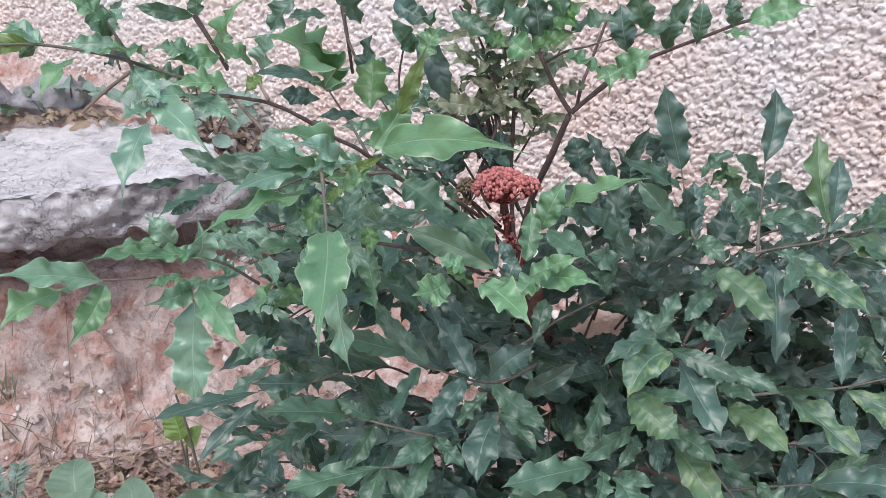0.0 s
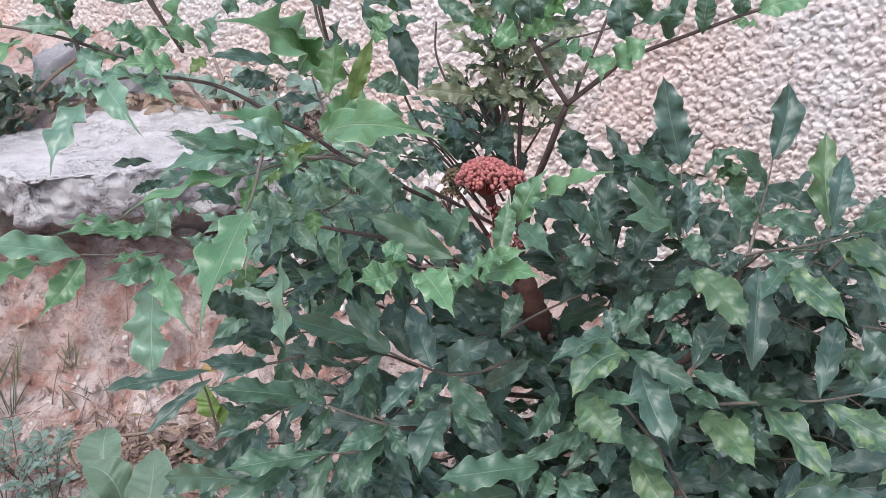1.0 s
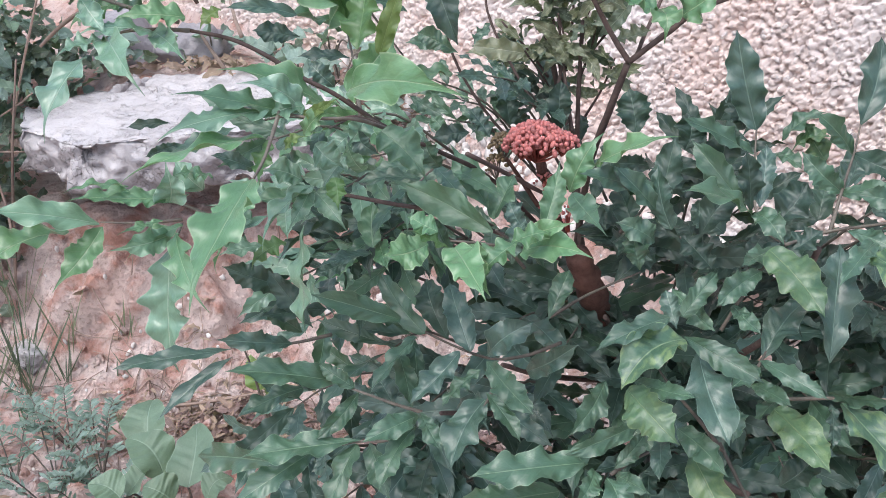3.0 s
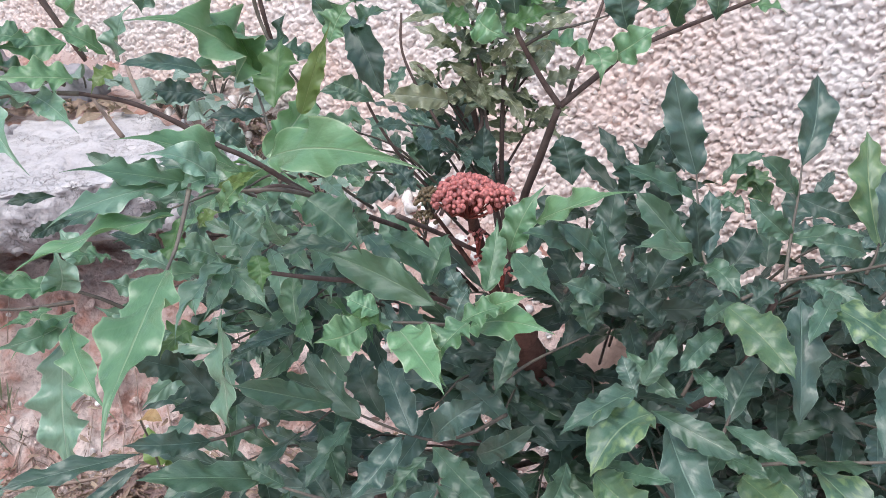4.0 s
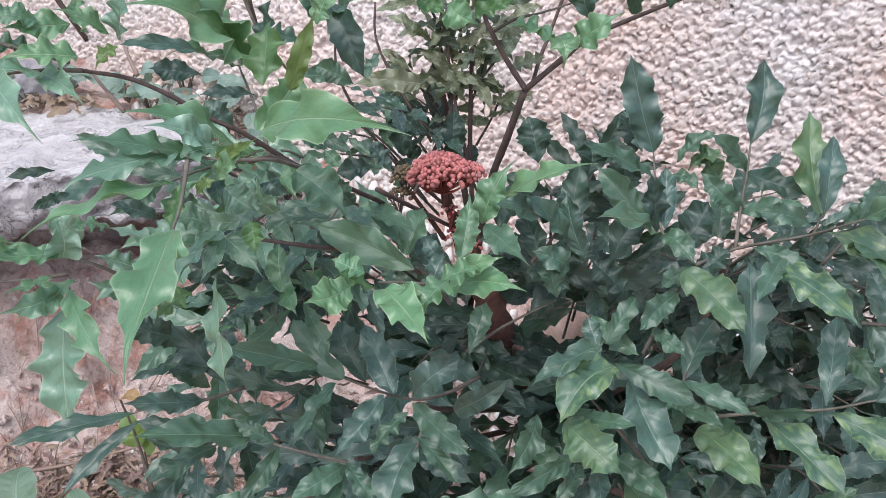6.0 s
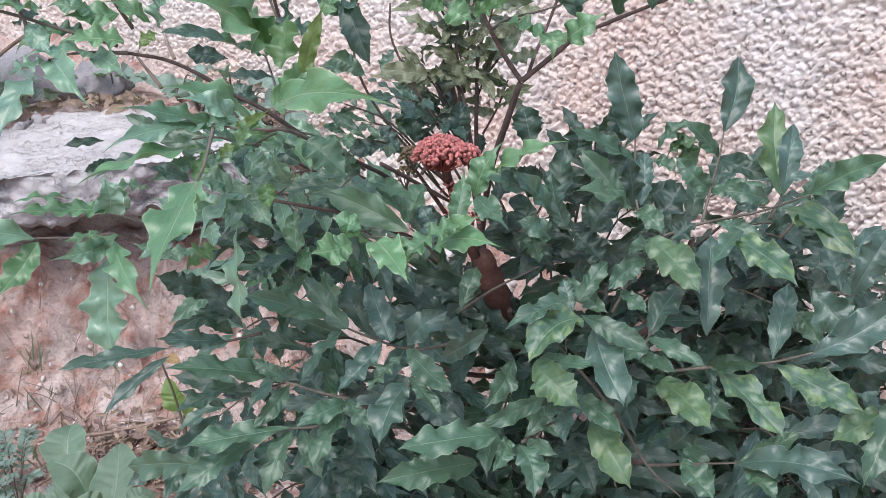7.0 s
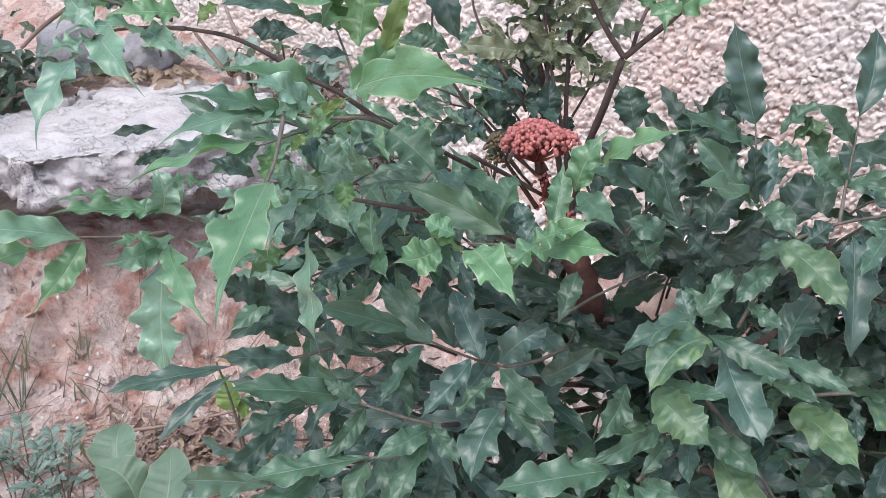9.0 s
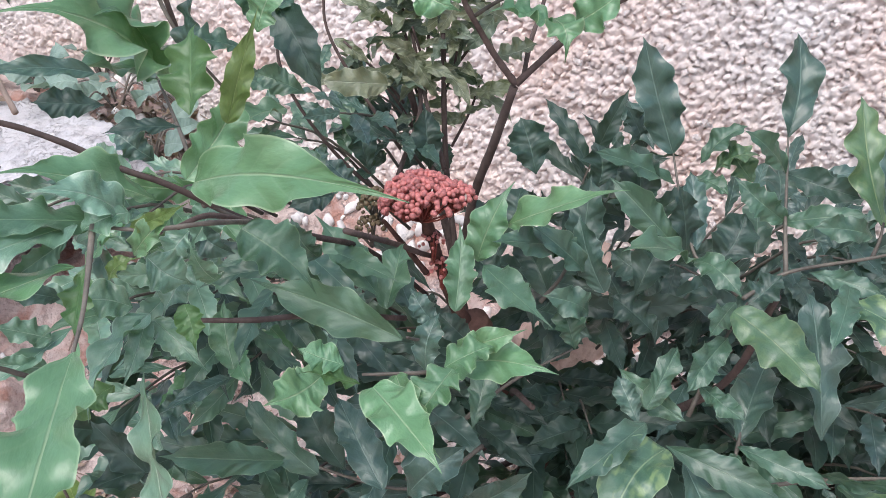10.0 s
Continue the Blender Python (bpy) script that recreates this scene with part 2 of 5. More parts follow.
def smooth_line(points, steps=6):
    pts = [Vector(p) for p in points]
    if len(pts) < 3:
        return [pts[0].lerp(pts[-1], i / steps) for i in range(steps + 1)]
    ext = [pts[0] * 2 - pts[1]] + pts + [pts[-1] * 2 - pts[-2]]
    line = []
    for i in range(1, len(ext) - 2):
        a, b, c, d = ext[i - 1], ext[i], ext[i + 1], ext[i + 2]
        for k in range(steps):
            t = k / steps
            line.append(0.5 * (2 * b + (c - a) * t + (2 * a - 5 * b + 4 * c - d) * t * t + (3 * b - a - 3 * c + d) * t ** 3))
    line.append(pts[-1])
    return line


def tube(points, r0, r1, sides=7, steps=6, knots=0.0, origin=(0, 0, 0)):
    """Verts and faces of a tapered round stem along a smooth line."""
    line = smooth_line(points, steps)
    n, verts, faces = len(line), [], []
    side = Vector((0.31, 0.9, 0.28))
    for i, p in enumerate(line):
        way = (line[min(i + 1, n - 1)] - line[max(i - 1, 0)]).normalized()
        a = (side - way * side.dot(way)).normalized()
        b = way.cross(a)
        r = r0 + (r1 - r0) * i / (n - 1)
        if knots:
            r *= 1 + knots * noise.noise(p * 60)
        for k in range(sides):
            w = 2 * math.pi * k / sides
            verts.append(p + (a * math.cos(w) + b * math.sin(w)) * r - Vector(origin))
    for i in range(n - 1):
        for k in range(sides):
            m = (k + 1) % sides
            faces.append((i * sides + k, i * sides + m, (i + 1) * sides + m, (i + 1) * sides + k))
    faces.append(tuple(range(sides))[::-1])
    faces.append(tuple((n - 1) * sides + k for k in range(sides)))
    return verts, faces


def stem(name, parent, points, r0, r1, material, sides=8, knots=0.15, label=""):
    verts, faces = tube(points, r0, r1, sides, 6, knots, points[0])
    ob = put(new(name, mesh_of(name, verts, faces, material)), parent, Matrix.Translation(points[0]))
    return tagged(ob, label)


def leaf_form(seed, tail=0.14, peak=1.15, teeth=5, nu=30, nv=8, arch=0.0, frill=0.14, narrow=False, full=0.5):
    """A leaflet one long and one wide: tapered base, full oblong blade with a shallow wavy and sparsely toothed margin, sunk midrib, drawn-out tip."""
    rng = random.Random(seed)
    end = 1.0 - tail
    fold, bend = rng.uniform(0.04, 0.36), rng.uniform(-0.13, 0.13)
    curl = rng.uniform(-0.10, 0.24)
    deep = 0.0 if narrow else rng.uniform(0.14, 0.24) if tail > 0.14 else rng.uniform(0.15, 0.27)
    marks = [[0.20 + 0.80 * (i + rng.uniform(-0.22, 0.22)) / teeth for i in range(teeth)] + [1.02] for _ in (0, 1)]
    spines = [[0.0] + m for m in marks]
    lifts = [[rng.uniform(-0.5, 1.2) for _ in range(4)] for _ in (0, 1)]
    twist, waves = rng.uniform(-0.55, 0.55), rng.uniform(2.0, 3.2)
    swing = [(rng.uniform(0, 1), rng.uniform(0.7, 1.2), rng.uniform(0.3, 1.0)) for _ in (0, 1)]
    top, round_base = 0.5 ** (1 / peak), rng.uniform(0.5, 0.72) if peak < 1.05 else rng.uniform(0.62, 0.92)
    ribs, slant = rng.uniform(6.0, 8.0), rng.uniform(1.0, 1.5)
    verts, faces, uvs = [], [], []
    for i in range(nu + 1):
        u = i / nu
        s = min(u / end, 1.0)
        arc = max(math.sin(math.pi * s ** peak), 0.0)
        body = arc ** (round_base if s < top else full)
        past = max(0.0, u - end) / max(tail, 0.01)
        tip = (0.17 * max(0.0, 1 - past) ** 1.3 + 0.012) if u > 0.5 else 0.045
        body = (body ** 3 + tip ** 3) ** (1 / 3) if s < 1 else tip
        for j in range(nv + 1):
            v = 2 * j / nv - 1
            k = 0 if v < 0 else 1
            m = max(n for n in range(len(spines[k]) - 1) if spines[k][n] <= s or n == 0)
            part_way = min(1.0, max(0.0, (s - spines[k][m]) / max(1e-6, spines[k][m + 1] - spines[k][m])))
            lag = part_way ** (0.9 if tail > 0.14 else 0.7)
            hollow = (0.42 - 0.42 * math.cos(2 * math.pi * lag) if tail > 0.14 else 0.18 - 0.18 * math.cos(2 * math.pi * lag) + 0.62 * math.sin(math.pi * lag)) * min(1.0, 0.3 + s * 1.6) * (1 if m else 0.4)
            w = 0.5 * body * (1 - deep * hollow)
            av = abs(v)
            wave = (math.sin(2 * math.pi * (waves * s * swing[k][1] + swing[k][0])) + 0.2 * swing[k][2] * math.sin(2 * math.pi * (2.3 * waves * s + swing[k][0] * 3)))
            z = fold * av ** 1.2 * body * 0.5 + wave * frill * av ** 1.7 * body + arch * 4 * u * (1 - u) * 2.4
            z += 0.05 * (1 - hollow) * av ** 3 * body * lifts[k][m % 4] - 0.03 * max(0.0, 1 - av * 5) * body
            z += 0.022 * math.cos(2 * math.pi * (ribs * u - slant * av)) * body * min(1.0, av * 4) * (1 - av ** 3)
            z += v * w * twist * (u - 0.3) + curl * 4 * u * (1 - u)
            z -= 0.9 * past ** 2 * tail
            verts.append((u, v * w + bend * math.sin(math.pi * u), z))
            uvs.append((u, 0.5 + 0.5 * v))
    for i in range(nu):
        for j in range(nv):
            a = i * (nv + 1) + j
            faces.append((a, a + nv + 1, a + nv + 2, a + 1))
    return verts, faces, uvs


SHAPES = {}
COUNT = [0]


def leaf_shape(tone, arch):
    COUNT[0] += 1
    variant = COUNT[0] % 11
    key = (tone, round(arch, 2), variant)
    if key not in SHAPES:
        long_tip = tone in ("light", "pale", "lime", "deep", "dmid", "fresh")
        verts, faces, uvs = leaf_form(11 + variant * 3 + len(tone), 0.145 if tone == "fresh" else 0.21 if long_tip else 0.06 + 0.015 * (variant % 4), (0.82 if long_tip else 0.95) + 0.04 * variant,
                                      3 + variant % 3, 50, 10, arch, 0.19 if long_tip else 0.20, False, 0.4 if tone == "fresh" else 0.48 if long_tip else 0.36 + 0.03 * (variant % 5))
        SHAPES[key] = mesh_of("leaflet", verts, faces, LEAF[tone], True, uvs)
    return SHAPES[key]


def leaf_pose(base, tip, width, roll, rng, facing=(-0.05, -0.66, 0.75), spread=24):
    base, tip = Vector(base), Vector(tip)
    x = (tip - base).normalized()
    f = Vector(facing)
    n = (f - x * f.dot(x))
    if n.length < 0.25:
        n = Vector((0.3, -0.5, 0.8)) - x * x.dot(Vector((0.3, -0.5, 0.8)))
    n.normalize()
    n = Matrix.Rotation(radians(roll + rng.gauss(0, spread)), 3, x) @ n
    y = n.cross(x)
    length = (tip - base).length
    m = Matrix((x * length, y * width, n * width)).transposed().to_4x4()
    m.translation = base
    return m


LEAVES = random.Random(7)


def blade(parent, base, tip, width, tone, roll=0.0, arch=0.05):
    ob = new("leaflet", leaf_shape(tone, arch))
    return put(ob, parent, leaf_pose(base, tip, width * (1.05 if tone == "fresh" else 0.97 if tone in ("light", "pale") else 0.9), roll, LEAVES, (-0.05, -0.72, 0.69), 14))


def compound_leaf(parent, *points):
    verts, faces = tube(points, 0.0024, 0.0011, 6, 5, 0.1, points[0])
    return put(new("compound_leaf", mesh_of("leaf_stalk", verts, faces, STALK)), parent, Matrix.Translation(points[0]))


class Heap:
    """Many small pieces gathered into one mesh."""

    def __init__(self):
        self.verts, self.faces, self.uvs, self.slots = [], [], [], []
        self.total = 0

    def add(self, verts, faces, m=None, uvs=None, slot=0):
        v = np.asarray([tuple(p) for p in verts], dtype=np.float64)
        if m is not None:
            a = np.array(m)
            v = v @ a[:3, :3].T + a[:3, 3]
        self.verts.append(v)
        self.faces.extend([tuple(i + self.total for i in f) for f in faces])
        self.slots.extend([slot] * len(faces))
        self.uvs.append(np.asarray(uvs if uvs is not None else [(0.5, 0.5)] * len(v)))
        self.total += len(v)

    def build(self, name, materials, parent=None, where=(0, 0, 0), smooth=True):
        v = np.concatenate(self.verts) - np.array(where)
        me = mesh_of(name, v.tolist(), self.faces, materials[0], smooth, np.concatenate(self.uvs))
        for extra in materials[1:]:
            me.materials.append(extra)
        me.polygons.foreach_set("material_index", self.slots)
        return put(new(name, me), parent, Matrix.Translation(where))


def lump(seed, subdivisions=1, rough=0.25):
    """A small irregular stone of unit size: verts and faces."""
    rng = random.Random(seed)
    bm = bmesh.new()
    bmesh.ops.create_icosphere(bm, subdivisions=subdivisions, radius=0.5)
    shift = Vector((rng.uniform(-9, 9), rng.uniform(-9, 9), rng.uniform(-9, 9)))
    for v in bm.verts:
        v.co *= 1 + rough * 1.6 * noise.noise(v.co * 2.4 + shift) + rough * rng.uniform(-0.3, 0.3)
    bm.verts.index_update()
    verts, faces = [tuple(v.co) for v in bm.verts], [tuple(v.index for v in f.verts) for f in bm.faces]
    bm.free()
    return verts, faces


# ---- ground: one sheet with the earth bank, out to the horizon ----
def step(a, b, x):
    t = min(1.0, max(0.0, (x - a) / (b - a)))
    return t * t * (3 - 2 * t)


def ground_height(x, y):
    p = Vector((x, y, 0))
    foot = 2.07 + 0.10 * noise.noise(p * 2.1) + 0.09 * step(-1.2, -0.3, x)
    worn = y + 0.05 * noise.noise(p * 9) + 0.02 * noise.noise(p * 26)
    bank = (0.36 * step(foot - 0.14, foot + 0.18, worn) + 0.14 * step(foot + 0.28, foot + 0.36, worn)) * (1 - step(-0.55, -0.1, x))
    bank += 0.12 * step(2.45, 2.75, y) * (1 - step(-0.7, -0.35, x))
    near = 1.0 if abs(x) < 4 and abs(y) < 6 else 0.0
    clod = noise.fractal(p * 9, 0.6, 2.1, 5)
    rough = near * (0.03 * noise.fractal(p * 4, 0.8, 2.0, 3) + 0.020 * abs(clod) + 0.006 * noise.noise(p * 48))
    # loose earth banked up against the wall, higher towards its far end
    along, off = 0.8836 * x - 0.4683 * (y - 2.46), -0.4683 * x - 0.8836 * (y - 2.46)
    banked = min(0.79, max(0.22, 0.455 - 0.195 * along + 0.035 * step(0.2, 0.9, -along))) * (1 - step(-0.05, 0.42 + 0.08 * noise.noise(p * 3), off)) if near and along < 2.2 else 0.0
    return max(bank, banked) + rough + 0.02 * near * noise.noise(p * 1.3)


def stretch(lo, hi, fine, far):
    inner = list(np.arange(lo, hi + fine / 2, fine))
    out, gap, a, b = [], fine, lo, hi
    while b < far:
        gap *= 1.6
        a, b = a - gap, b + gap
        out.append((a, b))
    return [a for a, b in reversed(out)] + inner + [b for a, b in out]


def crumble(x, y):
    """The sheet's point at x, y: steep earth breaks into ledges and hollows."""
    z = ground_height(x, y)
    on_bank = step(2.0, 2.1, y) * (1 - step(2.5, 2.6, y)) * step(-1.9, -1.7, x) * (1 - step(-0.4, -0.1, x))
    p = Vector((x * 8, y * 3, z * 11))
    return (x + 0.02 * on_bank * noise.noise(p + Vector((5, 0, 0))), y + on_bank * (0.032 * noise.fractal(p, 0.8, 2.1, 5) + 0.015), z)


xs = stretch(-1.7, 1.1, 0.0135, 600)
ys = stretch(1.2, 2.9, 0.0135, 600)
ys = sorted([y for y in ys if not 1.99 < y < 2.36] + list(np.arange(1.99, 2.36, 0.0055)))
verts = [crumble(x, y) for y in ys for x in xs]
nx = len(xs)
faces = [(j * nx + i, j * nx + i + 1, (j + 1) * nx + i + 1, (j + 1) * nx + i) for j in range(len(ys) - 1) for i in range(nx - 1)]
tagged(put(new("ground", mesh_of("ground", verts, faces, SOIL)), None, Matrix()), "bare reddish crumbly earth with a low eroded bank", "ground", "", "structure")

# ---- wall behind the shrub, faced with cream stone chips ----
ALONG, OUT, FOOT = Vector((0.8836, -0.4683, 0)), Vector((-0.4683, -0.8836, 0)), Vector((0, 2.46, 0))


def on_wall(s, z, proud=0.0):
    return FOOT + ALONG * s + Vector((0, 0, z)) + OUT * proud


corners = [on_wall(s, z, d) for d in (0.0, -0.24) for s, z in ((-2.9, -0.4), (1.9, -0.4), (1.9, 1.9), (-2.9, 1.9))]
wall = tagged(put(new("wall_north", mesh_of("wall", corners, [(0, 1, 2, 3), (7, 6, 5, 4), (0, 4, 5, 1), (1, 5, 6, 2), (2, 6, 7, 3), (3, 7, 4, 0)], MORTAR, False)),
                  None, Matrix()), "roughcast wall faced with cream and pinkish stone chips", "wall", "", "structure")

# ---- slab of pale stone on the bank ----
def block(name, outline, z0, z1, material, label, category, seed, cut=0.012, rough=0.022, parent=None):
    """A worn stone block: a flat outline given by its corners, with crumbled edges."""
    bm = bmesh.new()
    low = [bm.verts.new((x, y, z0)) for x, y in outline]
    bm.faces.new(low[::-1])
    top = [bm.verts.new((x, y, z1)) for x, y in outline]
    bm.faces.new(top)
    for i in range(len(outline)):
        k = (i + 1) % len(outline)
        bm.faces.new((low[i], low[k], top[k], top[i]))
    bmesh.ops.bevel(bm, geom=bm.edges[:], offset=cut, segments=2, affect="EDGES", profile=0.6)
    bmesh.ops.triangulate(bm, faces=bm.faces[:])
    for _ in range(6):
        long_edges = [e for e in bm.edges if e.calc_length() > 0.022]
        if not long_edges:
            break
        bmesh.ops.subdivide_edges(bm, edges=long_edges, cuts=1)
        bmesh.ops.triangulate(bm, faces=bm.faces[:])
    bm.normal_update()
    shift = Vector((seed * 3.1, seed * 1.7, 0))
    moves = [(v, v.normal * (rough * noise.fractal(v.co * 8 + shift, 0.7, 2.0, 4) * (0.45 if v.normal.z > 0.8 else 1.3) - rough * 0.5 * abs(noise.noise(v.co * 30 + shift)))) for v in bm.verts]
    for v, d in moves:
        v.co += d
    me = bpy.data.meshes.new(name)
    bm.to_mesh(me)
    bm.free()
    me.materials.append(material)
    me.polygons.foreach_set("use_smooth", [True] * len(me.polygons))
    return tagged(put(new(name, me), parent, Matrix()), label, category)


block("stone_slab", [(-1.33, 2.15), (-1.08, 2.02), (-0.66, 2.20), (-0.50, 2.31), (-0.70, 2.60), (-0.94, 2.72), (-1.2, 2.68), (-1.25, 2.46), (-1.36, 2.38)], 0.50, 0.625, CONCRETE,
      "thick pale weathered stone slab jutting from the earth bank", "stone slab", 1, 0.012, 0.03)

# ---- the shrub ----
shrub = thing("shrub", (0.30, 1.78, 0.05), "tall shrub with glossy toothed pinnate leaves and a red flower head", "shrub")
stem("trunk", shrub, [(0.32, 1.80, 0.0), (0.25, 1.64, 0.28), (0.18, 1.47, 0.54), (0.15, 1.40, 0.66), (0.137, 1.375, 0.715)], 0.030, 0.017, RED_BARK, 12, 0.35, "red-brown knotty trunk")
stem("branch", shrub, [(0.15, 1.40, 0.66), (0.115, 1.365, 0.75), (0.093, 1.325, 0.87)], 0.009, 0.0055, RED_BARK, 8, 0.15)
spray = compound_leaf(shrub, (0.391, 1.22, 0.811), (0.445, 1.26, 0.815), (0.511, 1.22, 0.847), (0.556, 1.17, 0.886))
blade(spray, (0.36, 1.4, 0.892), (0.327, 1.409, 1.017), 0.054, "blue", 0, 0.02)
blade(spray, (0.35, 1.5, 0.862), (0.327, 1.5, 0.916), 0.038, "dark")
blade(spray, (0.556, 1.17, 0.887), (0.627, 1.1, 0.954), 0.042, "soft", 10)
blade(spray, (0.531, 1.21, 0.855), (0.599, 1.1, 0.833), 0.046, "mott")
blade(spray, (0.612, 1.25, 0.821), (0.596, 1.3, 0.864), 0.049, "dark")
blade(spray, (0.552, 1.17, 0.891), (0.602, 1.25, 0.904), 0.031, "mid")
blade(spray, (0.458, 1.24, 0.824), (0.517, 1.2, 0.815), 0.027, "mid")
blade(spray, (0.384, 1.22, 0.807), (0.342, 1.15, 0.814), 0.027, "soft")
spray = compound_leaf(shrub, (0.443, 1.26, 0.815), (0.459, 1.32, 0.841), (0.477, 1.38, 0.872), (0.485, 1.41, 0.9))
blade(spray, (0.485, 1.41, 0.899), (0.506, 1.468, 0.999), 0.056, "blue", 0, 0.03)
blade(spray, (0.476, 1.38, 0.868), (0.424, 1.36, 0.928), 0.034, "mid")
blade(spray, (0.477, 1.38, 0.87), (0.542, 1.34, 0.854), 0.037, "dark")
blade(spray, (0.461, 1.33, 0.836), (0.53, 1.29, 0.857), 0.03, "soft")
blade(spray, (0.461, 1.33, 0.838), (0.411, 1.34, 0.884), 0.037, "mid")
blade(spray, (0.448, 1.4, 0.854), (0.419, 1.42, 0.899), 0.044, "yell")
blade(spray, (0.359, 1.381, 0.865), (0.269, 1.345, 0.920), 0.032, "mid")
blade(spray, (0.365, 1.300, 0.825), (0.372, 1.369, 0.884), 0.032, "blue")
blade(spray, (0.393, 1.412, 0.874), (0.442, 1.415, 0.914), 0.032, "soft")
blade(spray, (0.407, 1.410, 0.863), (0.454, 1.394, 0.886), 0.033, "yell")
blade(spray, (0.387, 1.424, 0.854), (0.418, 1.384, 0.848), 0.029, "mid")
blade(spray, (0.476, 1.402, 0.817), (0.492, 1.461, 0.847), 0.045, "blue")
blade(spray, (0.356, 1.480, 0.868), (0.333, 1.529, 0.915), 0.044, "blue")
blade(spray, (0.440, 1.344, 0.795), (0.458, 1.407, 0.835), 0.042, "mid")
blade(spray, (0.519, 1.336, 0.800), (0.514, 1.390, 0.825), 0.040, "blue")
blade(spray, (0.327, 1.319, 0.780), (0.285, 1.345, 0.808), 0.043, "blue")
spray = compound_leaf(shrub, (0.534, 1.28, 0.815), (0.544, 1.29, 0.83), (0.55, 1.3, 0.844))
blade(spray, (0.551, 1.3, 0.84), (0.546, 1.378, 0.953), 0.060, "yell", 0, 0.02)
blade(spray, (0.549, 1.285, 0.848), (0.564, 1.333, 0.933), 0.039, "blue")
blade(spray, (0.532, 1.28, 0.839), (0.468, 1.27, 0.857), 0.034, "mid")
spray = compound_leaf(shrub, (0.398, 1.25, 0.794), (0.38, 1.27, 0.809), (0.36, 1.29, 0.826), (0.359, 1.36, 0.865), (0.36, 1.4, 0.892))
blade(spray, (0.356, 1.28, 0.821), (0.274, 1.2, 0.879), 0.043, "soft")
blade(spray, (0.358, 1.28, 0.824), (0.39, 1.22, 0.811), 0.038, "soft")
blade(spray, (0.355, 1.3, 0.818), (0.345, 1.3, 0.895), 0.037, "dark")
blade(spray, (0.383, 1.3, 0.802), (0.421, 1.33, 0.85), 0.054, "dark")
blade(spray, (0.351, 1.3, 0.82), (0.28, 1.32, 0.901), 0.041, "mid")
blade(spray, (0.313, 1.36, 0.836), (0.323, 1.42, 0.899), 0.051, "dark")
spray = compound_leaf(shrub, (0.324, 1.14, 0.737), (0.36, 1.17, 0.795), (0.395, 1.22, 0.806))
blade(spray, (0.37, 1.18, 0.821), (0.425, 1.1, 0.784), 0.056, "yell")
blade(spray, (0.481, 1.2, 0.828), (0.438, 1.12, 0.809), 0.03, "mid")
blade(spray, (0.474, 1.18, 0.824), (0.532, 1.08, 0.805), 0.05, "mott")
blade(spray, (0.364, 1.17, 0.799), (0.317, 1.12, 0.777), 0.034, "mid")
blade(spray, (0.385, 1.22, 0.795), (0.433, 1.24, 0.824), 0.039, "dark")
blade(spray, (0.335, 1.15, 0.764), (0.364, 1.1, 0.757), 0.026, "mid")
spray = compound_leaf(shrub, (0.402, 1.13, 0.662), (0.446, 1.12, 0.674), (0.509, 1.08, 0.704), (0.549, 1.05, 0.734))
blade(spray, (0.439, 1.12, 0.718), (0.449, 1.213, 0.820), 0.054, "blue")
blade(spray, (0.514, 1.09, 0.703), (0.545, 1.184, 0.765), 0.04, "blue")
blade(spray, (0.549, 1.05, 0.733), (0.641, 1.060, 0.795), 0.054, "blue")
blade(spray, (0.515, 1.08, 0.701), (0.599, 1, 0.689), 0.051, "mott")
blade(spray, (0.455, 1.11, 0.675), (0.519, 1.01, 0.643), 0.047, "mott")
blade(spray, (0.387, 1.12, 0.653), (0.439, 1.03, 0.64), 0.053, "yell")
blade(spray, (0.443, 1.13, 0.674), (0.498, 1.05, 0.719), 0.022, "mid", 40)
blade(spray, (0.446, 1.12, 0.667), (0.445, 1.07, 0.64), 0.021, "blue")
blade(spray, (0.567, 1.07, 0.717), (0.628, 1.02, 0.731), 0.036, "dark")
blade(spray, (0.368, 1.13, 0.708), (0.436, 1.08, 0.696), 0.027, "mid")
spray = compound_leaf(shrub, (0.357, 1.11, 0.69), (0.372, 1.14, 0.707), (0.384, 1.17, 0.721))
blade(spray, (0.371, 1.14, 0.703), (0.418, 1.215, 0.743), 0.047, "blue")
blade(spray, (0.368, 1.13, 0.7), (0.335, 1.08, 0.697), 0.03, "mid")
blade(spray, (0.358, 1.1, 0.695), (0.395, 1.04, 0.709), 0.025, "mid")
spray = compound_leaf(shrub, (0.332, 1.05, 0.639), (0.3, 1.04, 0.687), (0.276, 1.03, 0.722), (0.249, 1.06, 0.743))
blade(spray, (0.299, 1.05, 0.758), (0.333, 0.96, 0.708), 0.054, "blue")
blade(spray, (0.284, 1.05, 0.774), (0.363, 1, 0.756), 0.033, "mid")
blade(spray, (0.284, 1.05, 0.771), (0.226, 0.98, 0.748), 0.057, "mott")
blade(spray, (0.269, 1.06, 0.79), (0.198, 1, 0.777), 0.032, "mid")
blade(spray, (0.231, 1, 0.735), (0.284, 0.95, 0.709), 0.052, "yell")
blade(spray, (0.283, 1.02, 0.681), (0.333, 0.96, 0.671), 0.036, "soft")
blade(spray, (0.237, 1.02, 0.733), (0.298, 0.97, 0.751), 0.024, "mid")
blade(spray, (0.336, 1.04, 0.707), (0.338, 1, 0.684), 0.028, "mid")
spray = compound_leaf(shrub, (0.329, 1.07, 0.635), (0.366, 1.02, 0.592), (0.405, 1, 0.564))
